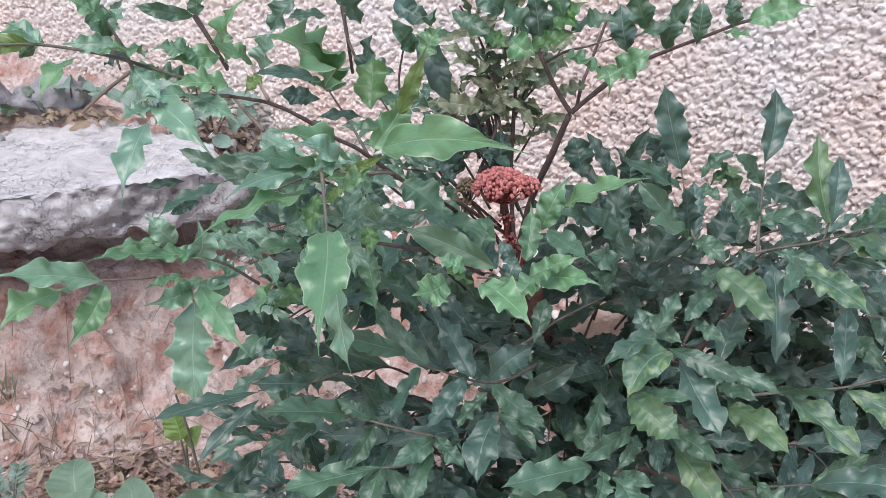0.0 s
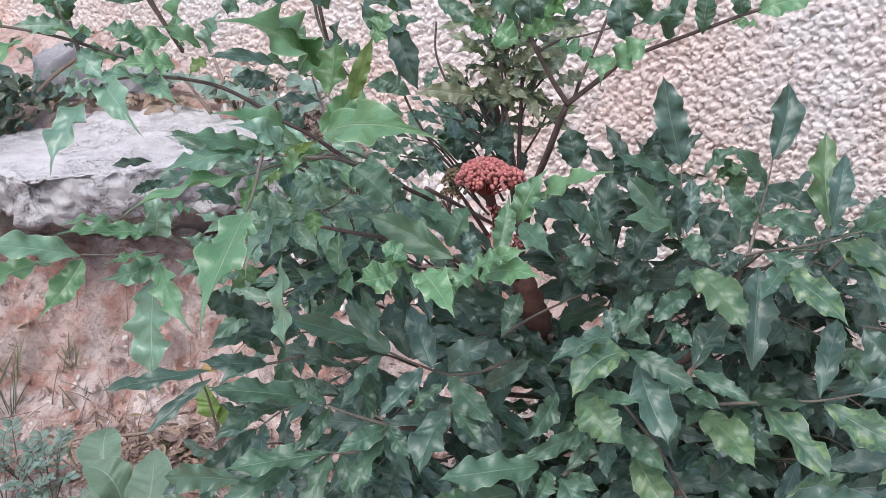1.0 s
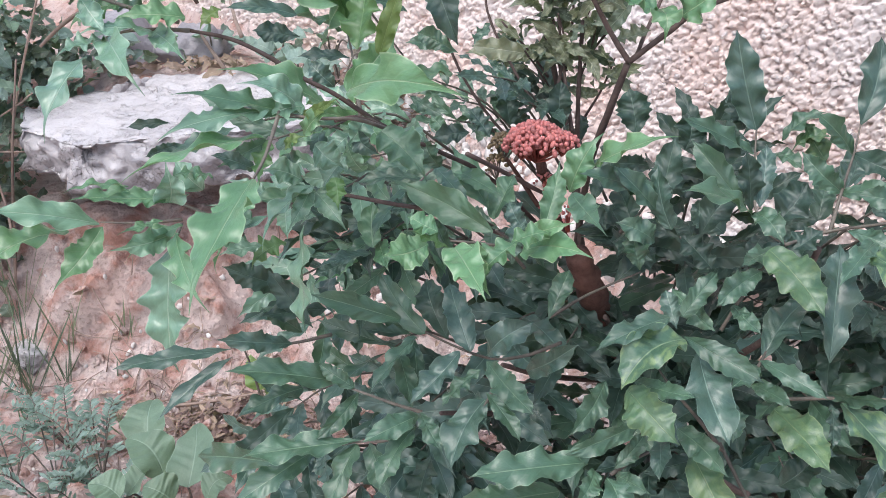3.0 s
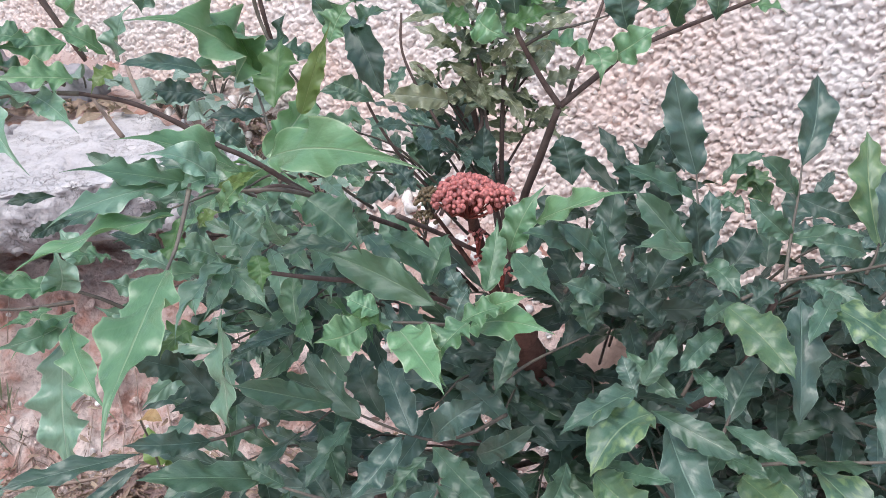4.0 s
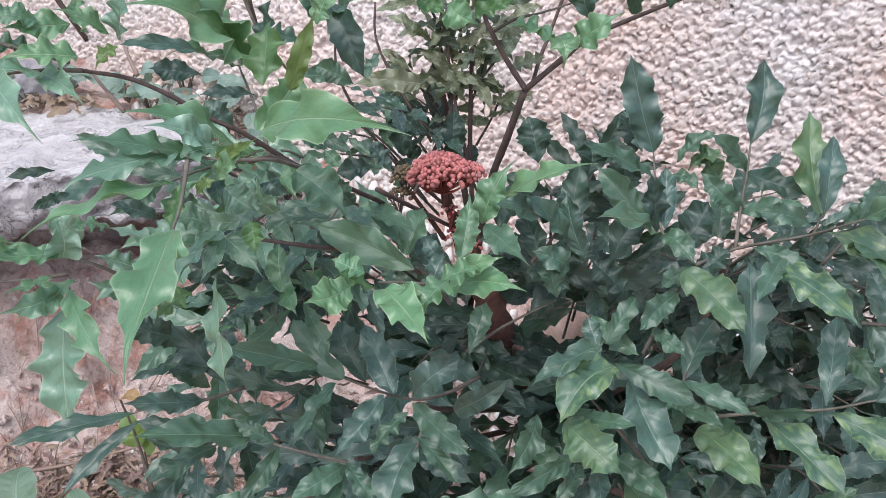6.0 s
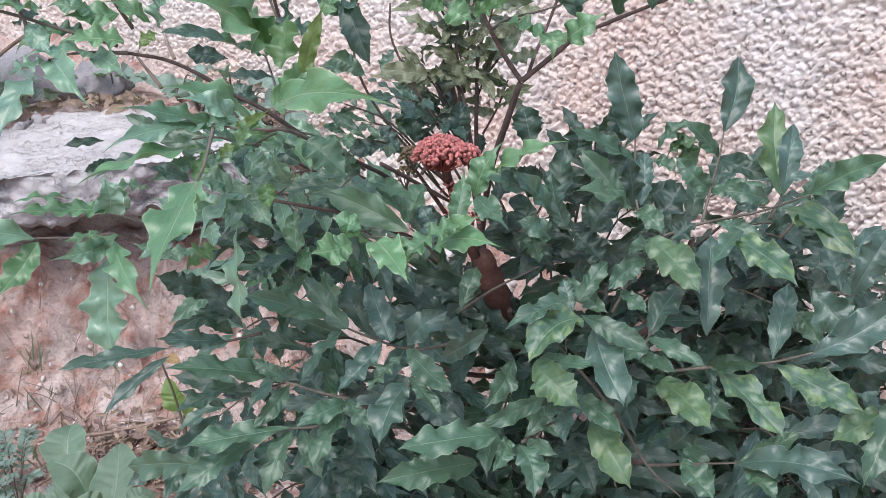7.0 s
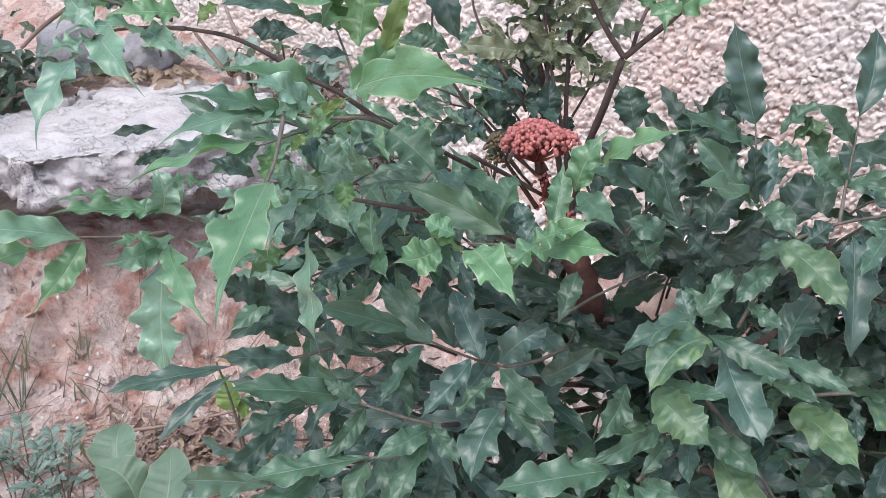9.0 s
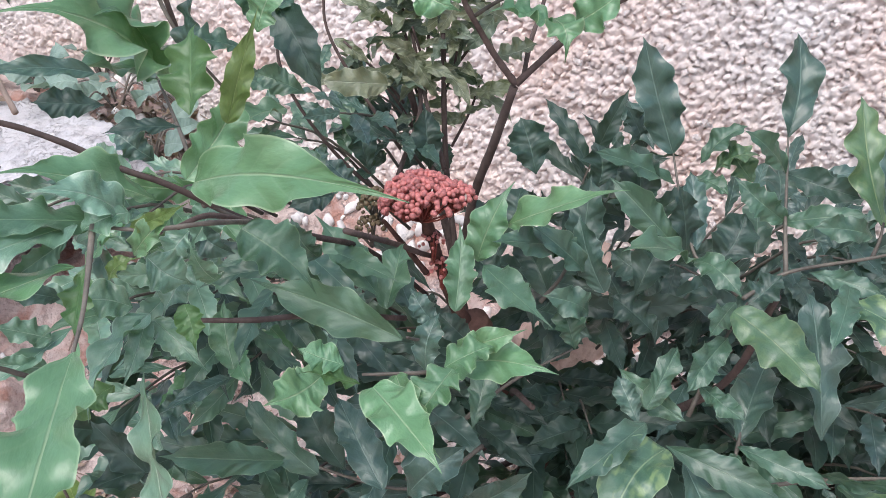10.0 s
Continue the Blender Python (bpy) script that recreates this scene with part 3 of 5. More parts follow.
spray = compound_leaf(shrub, (0.366, 1.02, 0.592), (0.423, 1.05, 0.577), (0.475, 1.04, 0.588))
blade(spray, (0.297, 1.03, 0.65), (0.344, 0.96, 0.599), 0.048, "yell")
blade(spray, (0.475, 1.04, 0.586), (0.592, 0.96, 0.622), 0.052, "blue")
blade(spray, (0.475, 1.04, 0.587), (0.546, 1.05, 0.627), 0.03, "soft")
blade(spray, (0.409, 1.05, 0.586), (0.442, 0.99, 0.569), 0.044, "mid")
blade(spray, (0.482, 1.04, 0.58), (0.511, 0.98, 0.579), 0.034, "mid")
blade(spray, (0.398, 1.08, 0.579), (0.44, 1.1, 0.618), 0.038, "dark")
spray = compound_leaf(shrub, (0.218, 0.99, 0.636), (0.244, 1.02, 0.64), (0.277, 1.05, 0.641))
blade(spray, (0.19, 0.99, 0.647), (0.081, 0.93, 0.659), 0.046, "soft")
blade(spray, (0.202, 0.98, 0.646), (0.188, 0.93, 0.634), 0.026, "mid")
blade(spray, (0.215, 0.98, 0.639), (0.235, 0.92, 0.606), 0.04, "mid")
blade(spray, (0.267, 1.03, 0.66), (0.268, 0.97, 0.65), 0.026, "blue")
blade(spray, (0.221, 0.99, 0.643), (0.251, 1.03, 0.666), 0.024, "mid")
blade(spray, (0.223, 0.99, 0.636), (0.26, 0.95, 0.647), 0.023, "soft")
blade(spray, (0.205, 1.05, 0.713), (0.175, 0.98, 0.685), 0.037, "mid")
blade(spray, (0.251, 1.04, 0.676), (0.172, 0.97, 0.668), 0.029, "mid")
blade(spray, (0.284, 1.05, 0.637), (0.277, 1.08, 0.656), 0.029, "blue")
spray = compound_leaf(shrub, (0.138, 1.2, 0.671), (0.098, 1.15, 0.676), (0.057, 1.12, 0.688), (-0.021, 1.14, 0.705), (-0.055, 1.16, 0.718))
blade(spray, (-0.033, 1.11, 0.733), (-0.121, 1.04, 0.796), 0.035, "mid")
blade(spray, (-0.009, 1.1, 0.724), (-0.071, 1.144, 0.777), 0.037, "mid")
blade(spray, (0.048, 1.09, 0.711), (0.007, 1.165, 0.761), 0.04, "blue")
blade(spray, (-0.018, 1.1, 0.719), (-0.053, 1.02, 0.687), 0.026, "mid")
blade(spray, (0.038, 1.08, 0.716), (-0.008, 1.02, 0.678), 0.039, "blue")
blade(spray, (0.07, 1.08, 0.713), (0.123, 1.08, 0.761), 0.042, "blue")
blade(spray, (0.071, 1.07, 0.712), (0.135, 1, 0.694), 0.037, "soft")
blade(spray, (0.067, 1.06, 0.707), (0.029, 1.02, 0.679), 0.027, "mid")
blade(spray, (0.009, 1.14, 0.697), (-0.031, 1.2, 0.748), 0.047, "dark")
blade(spray, (0.129, 1.15, 0.728), (0.148, 1.2, 0.772), 0.031, "mid")
spray = compound_leaf(shrub, (0.083, 1.05, 0.693), (0.079, 1.03, 0.685), (0.066, 1.02, 0.667))
blade(spray, (0.078, 1.04, 0.685), (0.053, 0.96, 0.644), 0.052, "blue")
blade(spray, (0.078, 1.03, 0.696), (0.125, 0.98, 0.671), 0.025, "mid")
blade(spray, (0.115, 1.08, 0.698), (0.175, 1.05, 0.754), 0.031, "blue")
spray = compound_leaf(shrub, (0.001, 1.04, 0.656), (-0.03, 1.04, 0.663), (-0.073, 1.04, 0.676), (-0.113, 1.05, 0.682))
blade(spray, (-0.103, 1.05, 0.679), (-0.205, 0.98, 0.724), 0.041, "mid")
blade(spray, (-0.078, 1.04, 0.68), (-0.12, 1.04, 0.708), 0.023, "soft")
blade(spray, (-0.073, 1.04, 0.674), (-0.108, 0.98, 0.643), 0.025, "mid")
blade(spray, (0, 1.03, 0.658), (-0.047, 0.97, 0.657), 0.033, "soft")
blade(spray, (-0, 1.02, 0.65), (-0.026, 0.95, 0.611), 0.034, "mid")
blade(spray, (0.002, 1.03, 0.662), (0.039, 0.98, 0.649), 0.027, "mid")
blade(spray, (0.039, 1.05, 0.66), (0.1, 1.03, 0.685), 0.026, "blue")
blade(spray, (-0.037, 1.06, 0.644), (-0.075, 1.1, 0.666), 0.038, "dark")
spray = compound_leaf(shrub, (-0.008, 1.03, 0.638), (-0.036, 1.01, 0.633), (-0.065, 1, 0.635), (-0.117, 1, 0.616))
blade(spray, (-0.254, 1.180, 0.453), (-0.418, 1.241, 0.402), 0.056, "mid")
blade(spray, (-0.062, 1, 0.637), (-0.18, 0.94, 0.642), 0.045, "soft")
blade(spray, (-0.066, 1, 0.632), (-0.085, 0.94, 0.578), 0.035, "mid")
blade(spray, (-0.117, 1, 0.617), (-0.191, 0.93, 0.582), 0.04, "mid")
blade(spray, (0.163, 1, 0.599), (0.055, 0.93, 0.613), 0.047, "soft")
blade(spray, (-0.054, 1.01, 0.628), (-0.017, 0.96, 0.59), 0.031, "mid")
blade(spray, (0.101, 1, 0.617), (0.121, 0.95, 0.588), 0.031, "mid")
blade(spray, (0.003, 1.06, 0.583), (-0.001, 1, 0.547), 0.045, "dark")
blade(spray, (0.278, 1.06, 0.586), (0.305, 1, 0.563), 0.047, "dark")
spray = compound_leaf(shrub, (-0.116, 1.08, 0.724), (-0.15, 1.04, 0.731), (-0.205, 1, 0.742))
blade(spray, (-0.148, 1.04, 0.731), (-0.21, 0.98, 0.763), 0.03, "blue")
blade(spray, (-0.205, 1.000, 0.740), (-0.310, 0.930, 0.745), 0.027, "blue")
blade(spray, (-0.205, 1, 0.73), (-0.266, 0.93, 0.686), 0.023, "blue")
blade(spray, (-0.138, 1.08, 0.731), (-0.197, 1.1, 0.792), 0.035, "dark")
blade(spray, (-0.15, 1.06, 0.66), (-0.209, 1, 0.651), 0.035, "mid")
blade(spray, (-0.135, 1.12, 0.736), (-0.195, 1.06, 0.751), 0.031, "dark")
blade(spray, (-0.201, 1.15, 0.746), (-0.265, 1.12, 0.783), 0.04, "dark")
blade(spray, (-0.115, 1.15, 0.788), (-0.149, 1.12, 0.78), 0.028, "blue")
blade(spray, (-0.111, 1.15, 0.828), (-0.147, 1.12, 0.867), 0.032, "dark")
blade(spray, (-0.161, 1.1, 0.712), (-0.202, 1.08, 0.753), 0.026, "mid")
spray = compound_leaf(shrub, (-0.021, 1.1, 0.96), (-0.051, 1.08, 0.988), (-0.079, 1.07, 1.012))
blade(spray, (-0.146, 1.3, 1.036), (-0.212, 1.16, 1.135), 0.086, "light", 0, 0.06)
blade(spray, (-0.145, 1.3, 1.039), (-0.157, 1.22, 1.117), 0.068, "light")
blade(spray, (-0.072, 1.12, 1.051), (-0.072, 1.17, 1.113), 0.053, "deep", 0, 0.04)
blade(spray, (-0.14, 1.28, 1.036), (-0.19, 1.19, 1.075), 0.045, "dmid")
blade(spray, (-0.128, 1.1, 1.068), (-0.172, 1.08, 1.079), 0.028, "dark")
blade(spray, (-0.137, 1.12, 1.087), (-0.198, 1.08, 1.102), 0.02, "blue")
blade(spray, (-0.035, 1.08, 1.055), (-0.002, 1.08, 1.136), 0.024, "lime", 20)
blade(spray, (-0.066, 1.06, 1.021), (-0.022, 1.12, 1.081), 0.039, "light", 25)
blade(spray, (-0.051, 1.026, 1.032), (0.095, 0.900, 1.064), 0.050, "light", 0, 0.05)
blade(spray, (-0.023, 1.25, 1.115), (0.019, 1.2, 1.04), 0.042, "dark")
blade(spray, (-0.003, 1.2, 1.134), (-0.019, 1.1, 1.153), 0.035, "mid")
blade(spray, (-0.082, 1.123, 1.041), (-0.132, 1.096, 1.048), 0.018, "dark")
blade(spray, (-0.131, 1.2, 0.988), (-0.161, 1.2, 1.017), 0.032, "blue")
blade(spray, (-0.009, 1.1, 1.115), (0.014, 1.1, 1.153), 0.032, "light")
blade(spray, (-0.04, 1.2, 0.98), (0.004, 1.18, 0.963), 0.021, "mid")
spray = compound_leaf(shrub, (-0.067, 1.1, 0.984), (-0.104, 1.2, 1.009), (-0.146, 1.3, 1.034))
# paler tones here include the light on leaves turned to the sky
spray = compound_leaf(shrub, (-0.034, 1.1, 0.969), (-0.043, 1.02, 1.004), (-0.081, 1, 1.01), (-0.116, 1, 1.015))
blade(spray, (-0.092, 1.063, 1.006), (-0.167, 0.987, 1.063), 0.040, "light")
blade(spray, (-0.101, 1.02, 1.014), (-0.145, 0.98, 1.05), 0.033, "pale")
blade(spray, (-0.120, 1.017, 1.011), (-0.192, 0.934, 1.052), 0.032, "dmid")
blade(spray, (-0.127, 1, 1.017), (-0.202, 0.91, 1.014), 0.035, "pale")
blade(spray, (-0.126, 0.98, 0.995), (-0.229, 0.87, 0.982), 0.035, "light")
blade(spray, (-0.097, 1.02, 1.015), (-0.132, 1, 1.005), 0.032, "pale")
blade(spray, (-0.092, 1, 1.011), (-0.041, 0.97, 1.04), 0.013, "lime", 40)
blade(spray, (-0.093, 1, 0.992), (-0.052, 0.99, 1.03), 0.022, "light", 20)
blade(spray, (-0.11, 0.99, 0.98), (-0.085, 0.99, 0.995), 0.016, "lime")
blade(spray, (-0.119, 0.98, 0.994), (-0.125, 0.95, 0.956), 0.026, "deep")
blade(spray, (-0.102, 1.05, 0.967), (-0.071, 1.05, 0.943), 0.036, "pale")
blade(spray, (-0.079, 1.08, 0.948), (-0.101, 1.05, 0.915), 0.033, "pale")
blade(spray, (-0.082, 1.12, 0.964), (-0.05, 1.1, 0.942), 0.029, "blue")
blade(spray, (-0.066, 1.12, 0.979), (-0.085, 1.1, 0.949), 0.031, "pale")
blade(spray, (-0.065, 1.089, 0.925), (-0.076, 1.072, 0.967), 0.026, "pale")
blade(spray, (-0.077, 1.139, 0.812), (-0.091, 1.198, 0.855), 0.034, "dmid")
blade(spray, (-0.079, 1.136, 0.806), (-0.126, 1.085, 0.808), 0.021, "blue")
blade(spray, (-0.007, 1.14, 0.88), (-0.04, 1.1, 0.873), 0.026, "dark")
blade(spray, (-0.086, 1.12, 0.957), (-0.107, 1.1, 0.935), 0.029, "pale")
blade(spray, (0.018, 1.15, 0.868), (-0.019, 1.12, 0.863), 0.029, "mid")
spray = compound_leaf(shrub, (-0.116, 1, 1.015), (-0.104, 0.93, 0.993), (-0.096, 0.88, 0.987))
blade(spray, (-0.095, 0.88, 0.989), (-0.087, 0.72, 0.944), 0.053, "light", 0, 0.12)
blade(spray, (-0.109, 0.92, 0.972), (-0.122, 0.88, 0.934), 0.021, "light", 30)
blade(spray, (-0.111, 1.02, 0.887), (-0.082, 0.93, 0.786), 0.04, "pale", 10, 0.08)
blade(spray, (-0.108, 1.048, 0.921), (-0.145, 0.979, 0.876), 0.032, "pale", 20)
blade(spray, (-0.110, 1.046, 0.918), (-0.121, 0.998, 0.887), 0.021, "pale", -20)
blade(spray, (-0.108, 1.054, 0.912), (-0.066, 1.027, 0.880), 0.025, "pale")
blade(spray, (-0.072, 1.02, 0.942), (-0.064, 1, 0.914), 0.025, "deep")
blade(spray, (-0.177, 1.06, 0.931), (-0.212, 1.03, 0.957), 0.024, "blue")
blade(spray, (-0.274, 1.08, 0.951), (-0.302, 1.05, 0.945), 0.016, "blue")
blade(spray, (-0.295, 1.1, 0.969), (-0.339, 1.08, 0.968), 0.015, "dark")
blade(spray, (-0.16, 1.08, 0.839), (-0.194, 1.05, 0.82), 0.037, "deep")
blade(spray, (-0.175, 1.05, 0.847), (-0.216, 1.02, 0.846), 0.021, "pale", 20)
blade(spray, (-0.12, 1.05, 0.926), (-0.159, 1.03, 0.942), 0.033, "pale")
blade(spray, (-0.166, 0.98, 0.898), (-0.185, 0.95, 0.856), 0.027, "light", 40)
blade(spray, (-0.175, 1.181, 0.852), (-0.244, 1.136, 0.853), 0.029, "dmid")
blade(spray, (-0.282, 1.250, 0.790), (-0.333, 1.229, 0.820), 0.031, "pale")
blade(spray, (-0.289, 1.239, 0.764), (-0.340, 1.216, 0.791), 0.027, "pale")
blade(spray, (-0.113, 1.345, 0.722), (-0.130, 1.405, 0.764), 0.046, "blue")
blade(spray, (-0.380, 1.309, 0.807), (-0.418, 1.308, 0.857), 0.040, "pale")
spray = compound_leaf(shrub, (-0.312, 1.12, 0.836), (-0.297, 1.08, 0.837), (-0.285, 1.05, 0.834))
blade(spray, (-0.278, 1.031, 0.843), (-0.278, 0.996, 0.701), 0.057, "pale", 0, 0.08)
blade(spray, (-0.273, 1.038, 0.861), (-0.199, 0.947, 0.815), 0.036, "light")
blade(spray, (-0.283, 1.047, 0.856), (-0.323, 0.983, 0.860), 0.033, "pale")
blade(spray, (-0.300, 1.061, 0.865), (-0.334, 1.017, 0.865), 0.017, "light")
# left sprays: sky light on the upturned leaves is put into their tone
spray = compound_leaf(shrub, (-0.216, 1.03, 1.088), (-0.245, 1.02, 1.091), (-0.268, 1, 1.093), (-0.28, 0.98, 1.091))
blade(spray, (-0.225, 1.04, 1.129), (-0.269, 1, 1.135), 0.033, "light")
blade(spray, (-0.19, 1.04, 1.119), (-0.23, 1.02, 1.147), 0.023, "light")
blade(spray, (-0.179, 1.04, 1.113), (-0.164, 1.04, 1.162), 0.031, "pale")
blade(spray, (-0.214, 1.02, 1.103), (-0.267, 0.98, 1.112), 0.032, "light")
blade(spray, (-0.241, 1, 1.093), (-0.293, 0.95, 1.101), 0.029, "pale")
blade(spray, (-0.251, 1.017, 1.090), (-0.192, 0.965, 1.074), 0.027, "pale")
blade(spray, (-0.279, 0.98, 1.091), (-0.21, 0.91, 1.057), 0.036, "pale")
blade(spray, (-0.28, 0.98, 1.089), (-0.304, 0.93, 1.087), 0.026, "pale")
blade(spray, (-0.280, 0.942, 1.081), (-0.289, 0.863, 1.024), 0.037, "pale")
blade(spray, (-0.18, 1.03, 1.11), (-0.196, 1.01, 1.094), 0.02, "lime")
blade(spray, (-0.291, 1, 1.141), (-0.323, 0.95, 1.154), 0.036, "light")
blade(spray, (-0.323, 1.05, 1.128), (-0.356, 1.05, 1.116), 0.029, "dark")
blade(spray, (-0.304, 1.02, 1.129), (-0.302, 1.02, 1.107), 0.025, "light")
spray = compound_leaf(shrub, (-0.212, 1.08, 0.845), (-0.241, 1.05, 0.882), (-0.273, 1.03, 0.903), (-0.299, 1, 0.918))
blade(spray, (-0.27, 1.03, 0.9), (-0.262, 1.02, 0.95), 0.039, "pale")
blade(spray, (-0.267, 1.02, 0.908), (-0.326, 0.98, 0.92), 0.024, "light", 20)
blade(spray, (-0.325, 1.079, 0.886), (-0.397, 1.019, 0.900), 0.027, "light")
blade(spray, (-0.275, 1.06, 0.861), (-0.319, 1, 0.841), 0.027, "light", 20)
blade(spray, (-0.297, 1, 0.929), (-0.343, 0.95, 0.939), 0.02, "light", 30)
blade(spray, (-0.224, 1.05, 0.925), (-0.258, 1.02, 0.935), 0.024, "light", 20)
spray = compound_leaf(shrub, (-0.327, 1.15, 0.829), (-0.372, 1.13, 0.83), (-0.422, 1.12, 0.832))
blade(spray, (-0.411, 1.101, 0.838), (-0.512, 1.010, 0.884), 0.042, "pale")
blade(spray, (-0.445, 1.087, 0.832), (-0.505, 0.994, 0.818), 0.050, "light")
blade(spray, (-0.407, 1.100, 0.835), (-0.432, 1.016, 0.788), 0.040, "light")
spray = compound_leaf(shrub, (0.096, 1.2, 0.803), (0.088, 1.13, 0.838), (0.08, 1.09, 0.864))
blade(spray, (0.076, 1.096, 0.859), (-0.053, 1.136, 0.901), 0.045, "dmid")
blade(spray, (0.051, 1.196, 0.846), (-0.009, 1.256, 0.909), 0.044, "dmid")
blade(spray, (0.056, 1.2, 0.831), (0.072, 1.27, 0.868), 0.039, "dmid")
blade(spray, (-0.032, 1.06, 0.981), (0.021, 1.04, 0.937), 0.05, "dmid")
blade(spray, (0.009, 1.14, 0.916), (-0.01, 1.14, 0.952), 0.032, "mid")
blade(spray, (0.023, 1.5, 0.858), (0.016, 1.52, 0.93), 0.043, "dark")
blade(spray, (0.096, 1.5, 0.853), (0.094, 1.52, 0.921), 0.043, "dark")
blade(spray, (0.023, 1.35, 0.886), (-0.007, 1.36, 0.922), 0.027, "blue")
blade(spray, (0.007, 1.3, 0.907), (-0.037, 1.28, 0.904), 0.032, "dark")
blade(spray, (0.092, 1.12, 0.811), (0.106, 1.14, 0.857), 0.032, "blue")
spray = compound_leaf(shrub, (0.116, 1.06, 0.836), (0.106, 1.02, 0.873), (0.087, 1, 0.887), (0.052, 1, 0.888))
blade(spray, (0.018, 1.04, 0.865), (-0.02, 1, 0.867), 0.039, "fresh")
blade(spray, (0.04, 1, 0.897), (0.009, 1, 0.913), 0.025, "fresh")
blade(spray, (0.05, 1, 0.88), (0.011, 0.98, 0.907), 0.025, "deep", 20)
blade(spray, (0.061, 0.98, 0.89), (0.107, 0.9, 0.879), 0.037, "fresh")
blade(spray, (0.117, 1, 0.889), (0.087, 0.96, 0.868), 0.032, "fresh")
blade(spray, (0.076, 0.999, 0.888), (0.105, 0.929, 0.866), 0.027, "fresh")
blade(spray, (0.114, 1.057, 0.855), (0.191, 1.003, 0.879), 0.034, "fresh")
blade(spray, (0.111, 1.01, 0.884), (0.149, 1.02, 0.895), 0.028, "fresh")
blade(spray, (0.119, 1.190, 0.830), (0.129, 1.251, 0.893), 0.034, "dmid")
blade(spray, (0.142, 1.238, 0.856), (0.179, 1.252, 0.929), 0.042, "light")
blade(spray, (0.172, 1.236, 0.893), (0.263, 1.148, 0.961), 0.038, "light")
blade(spray, (0.147, 1.21, 0.865), (0.196, 1.1, 0.864), 0.038, "dmid")
blade(spray, (0.166, 1.18, 0.847), (0.148, 1.22, 0.86), 0.033, "dmid")
# rear leaflets between lighter ones, in the shade-darkened green
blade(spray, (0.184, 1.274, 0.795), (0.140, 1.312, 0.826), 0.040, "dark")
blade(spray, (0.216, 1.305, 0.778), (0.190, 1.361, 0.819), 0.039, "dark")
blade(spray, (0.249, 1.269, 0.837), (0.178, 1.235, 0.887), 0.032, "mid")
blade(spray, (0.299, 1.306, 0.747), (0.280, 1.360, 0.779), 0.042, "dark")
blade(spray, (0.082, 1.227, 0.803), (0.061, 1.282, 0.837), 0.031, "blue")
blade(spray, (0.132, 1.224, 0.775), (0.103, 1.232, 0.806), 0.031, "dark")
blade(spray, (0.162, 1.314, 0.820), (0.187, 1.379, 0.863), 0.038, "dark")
blade(spray, (0.118, 1.044, 0.875), (0.171, 1.022, 0.905), 0.022, "fresh")
blade(spray, (0.104, 1.15, 0.838), (0.082, 1.16, 0.872), 0.026, "blue")
spray = compound_leaf(shrub, (0.202, 1.25, 0.802), (0.228, 1.26, 0.831), (0.243, 1.28, 0.865))
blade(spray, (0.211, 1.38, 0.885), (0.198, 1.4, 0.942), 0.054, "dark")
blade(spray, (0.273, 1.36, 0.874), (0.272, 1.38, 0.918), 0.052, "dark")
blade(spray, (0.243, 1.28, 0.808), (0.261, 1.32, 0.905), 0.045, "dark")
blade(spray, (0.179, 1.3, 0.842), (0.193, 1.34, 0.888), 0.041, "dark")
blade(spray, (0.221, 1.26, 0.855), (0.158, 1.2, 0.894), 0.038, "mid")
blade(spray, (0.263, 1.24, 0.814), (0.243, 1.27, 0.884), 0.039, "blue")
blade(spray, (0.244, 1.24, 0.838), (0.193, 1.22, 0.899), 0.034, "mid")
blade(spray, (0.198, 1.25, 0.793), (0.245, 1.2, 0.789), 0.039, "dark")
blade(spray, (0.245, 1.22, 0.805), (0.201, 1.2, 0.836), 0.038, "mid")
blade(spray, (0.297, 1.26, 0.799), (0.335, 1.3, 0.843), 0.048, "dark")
spray = compound_leaf(shrub, (0.123, 1.2, 0.705), (0.168, 1.22, 0.73), (0.23, 1.22, 0.765))
blade(spray, (0.23, 1.2, 0.777), (0.218, 1.22, 0.821), 0.035, "mid")
blade(spray, (0.199, 1.22, 0.748), (0.244, 1.26, 0.782), 0.044, "dark")
blade(spray, (0.268, 1.18, 0.766), (0.317, 1.12, 0.746), 0.033, "mid")
blade(spray, (0.276, 1.12, 0.745), (0.261, 1.15, 0.779), 0.027, "blue")
blade(spray, (0.282, 1.12, 0.761), (0.317, 1.16, 0.799), 0.029, "mid")
blade(spray, (0.313, 1.25, 0.762), (0.274, 1.27, 0.795), 0.043, "dark")
spray = compound_leaf(shrub, (0.195, 1.425, 0.971), (0.245, 1.44, 1.009), (0.275, 1.45, 1.031), (0.325, 1.46, 1.051), (0.394, 1.46, 1.078), (0.453, 1.46, 1.1))
blade(spray, (0.23, 1.4, 1.039), (0.168, 1.36, 1.067), 0.042, "light")
blade(spray, (0.232, 1.4, 1.044), (0.241, 1.36, 1.013), 0.042, "light")
blade(spray, (0.259, 1.43, 1.03), (0.313, 1.4, 1.073), 0.046, "light")
blade(spray, (0.273, 1.43, 1.074), (0.353, 1.4, 1.101), 0.031, "mid")
blade(spray, (0.276, 1.44, 1.058), (0.262, 1.44, 1.128), 0.047, "blue")
blade(spray, (0.307, 1.44, 1.088), (0.274, 1.42, 1.158), 0.045, "mid")
blade(spray, (0.451, 1.46, 1.098), (0.535, 1.42, 1.127), 0.045, "light")
blade(spray, (0.418, 1.46, 1.084), (0.456, 1.43, 1.08), 0.024, "light")
blade(spray, (0.38, 1.46, 1.065), (0.385, 1.46, 1.129), 0.036, "mid")
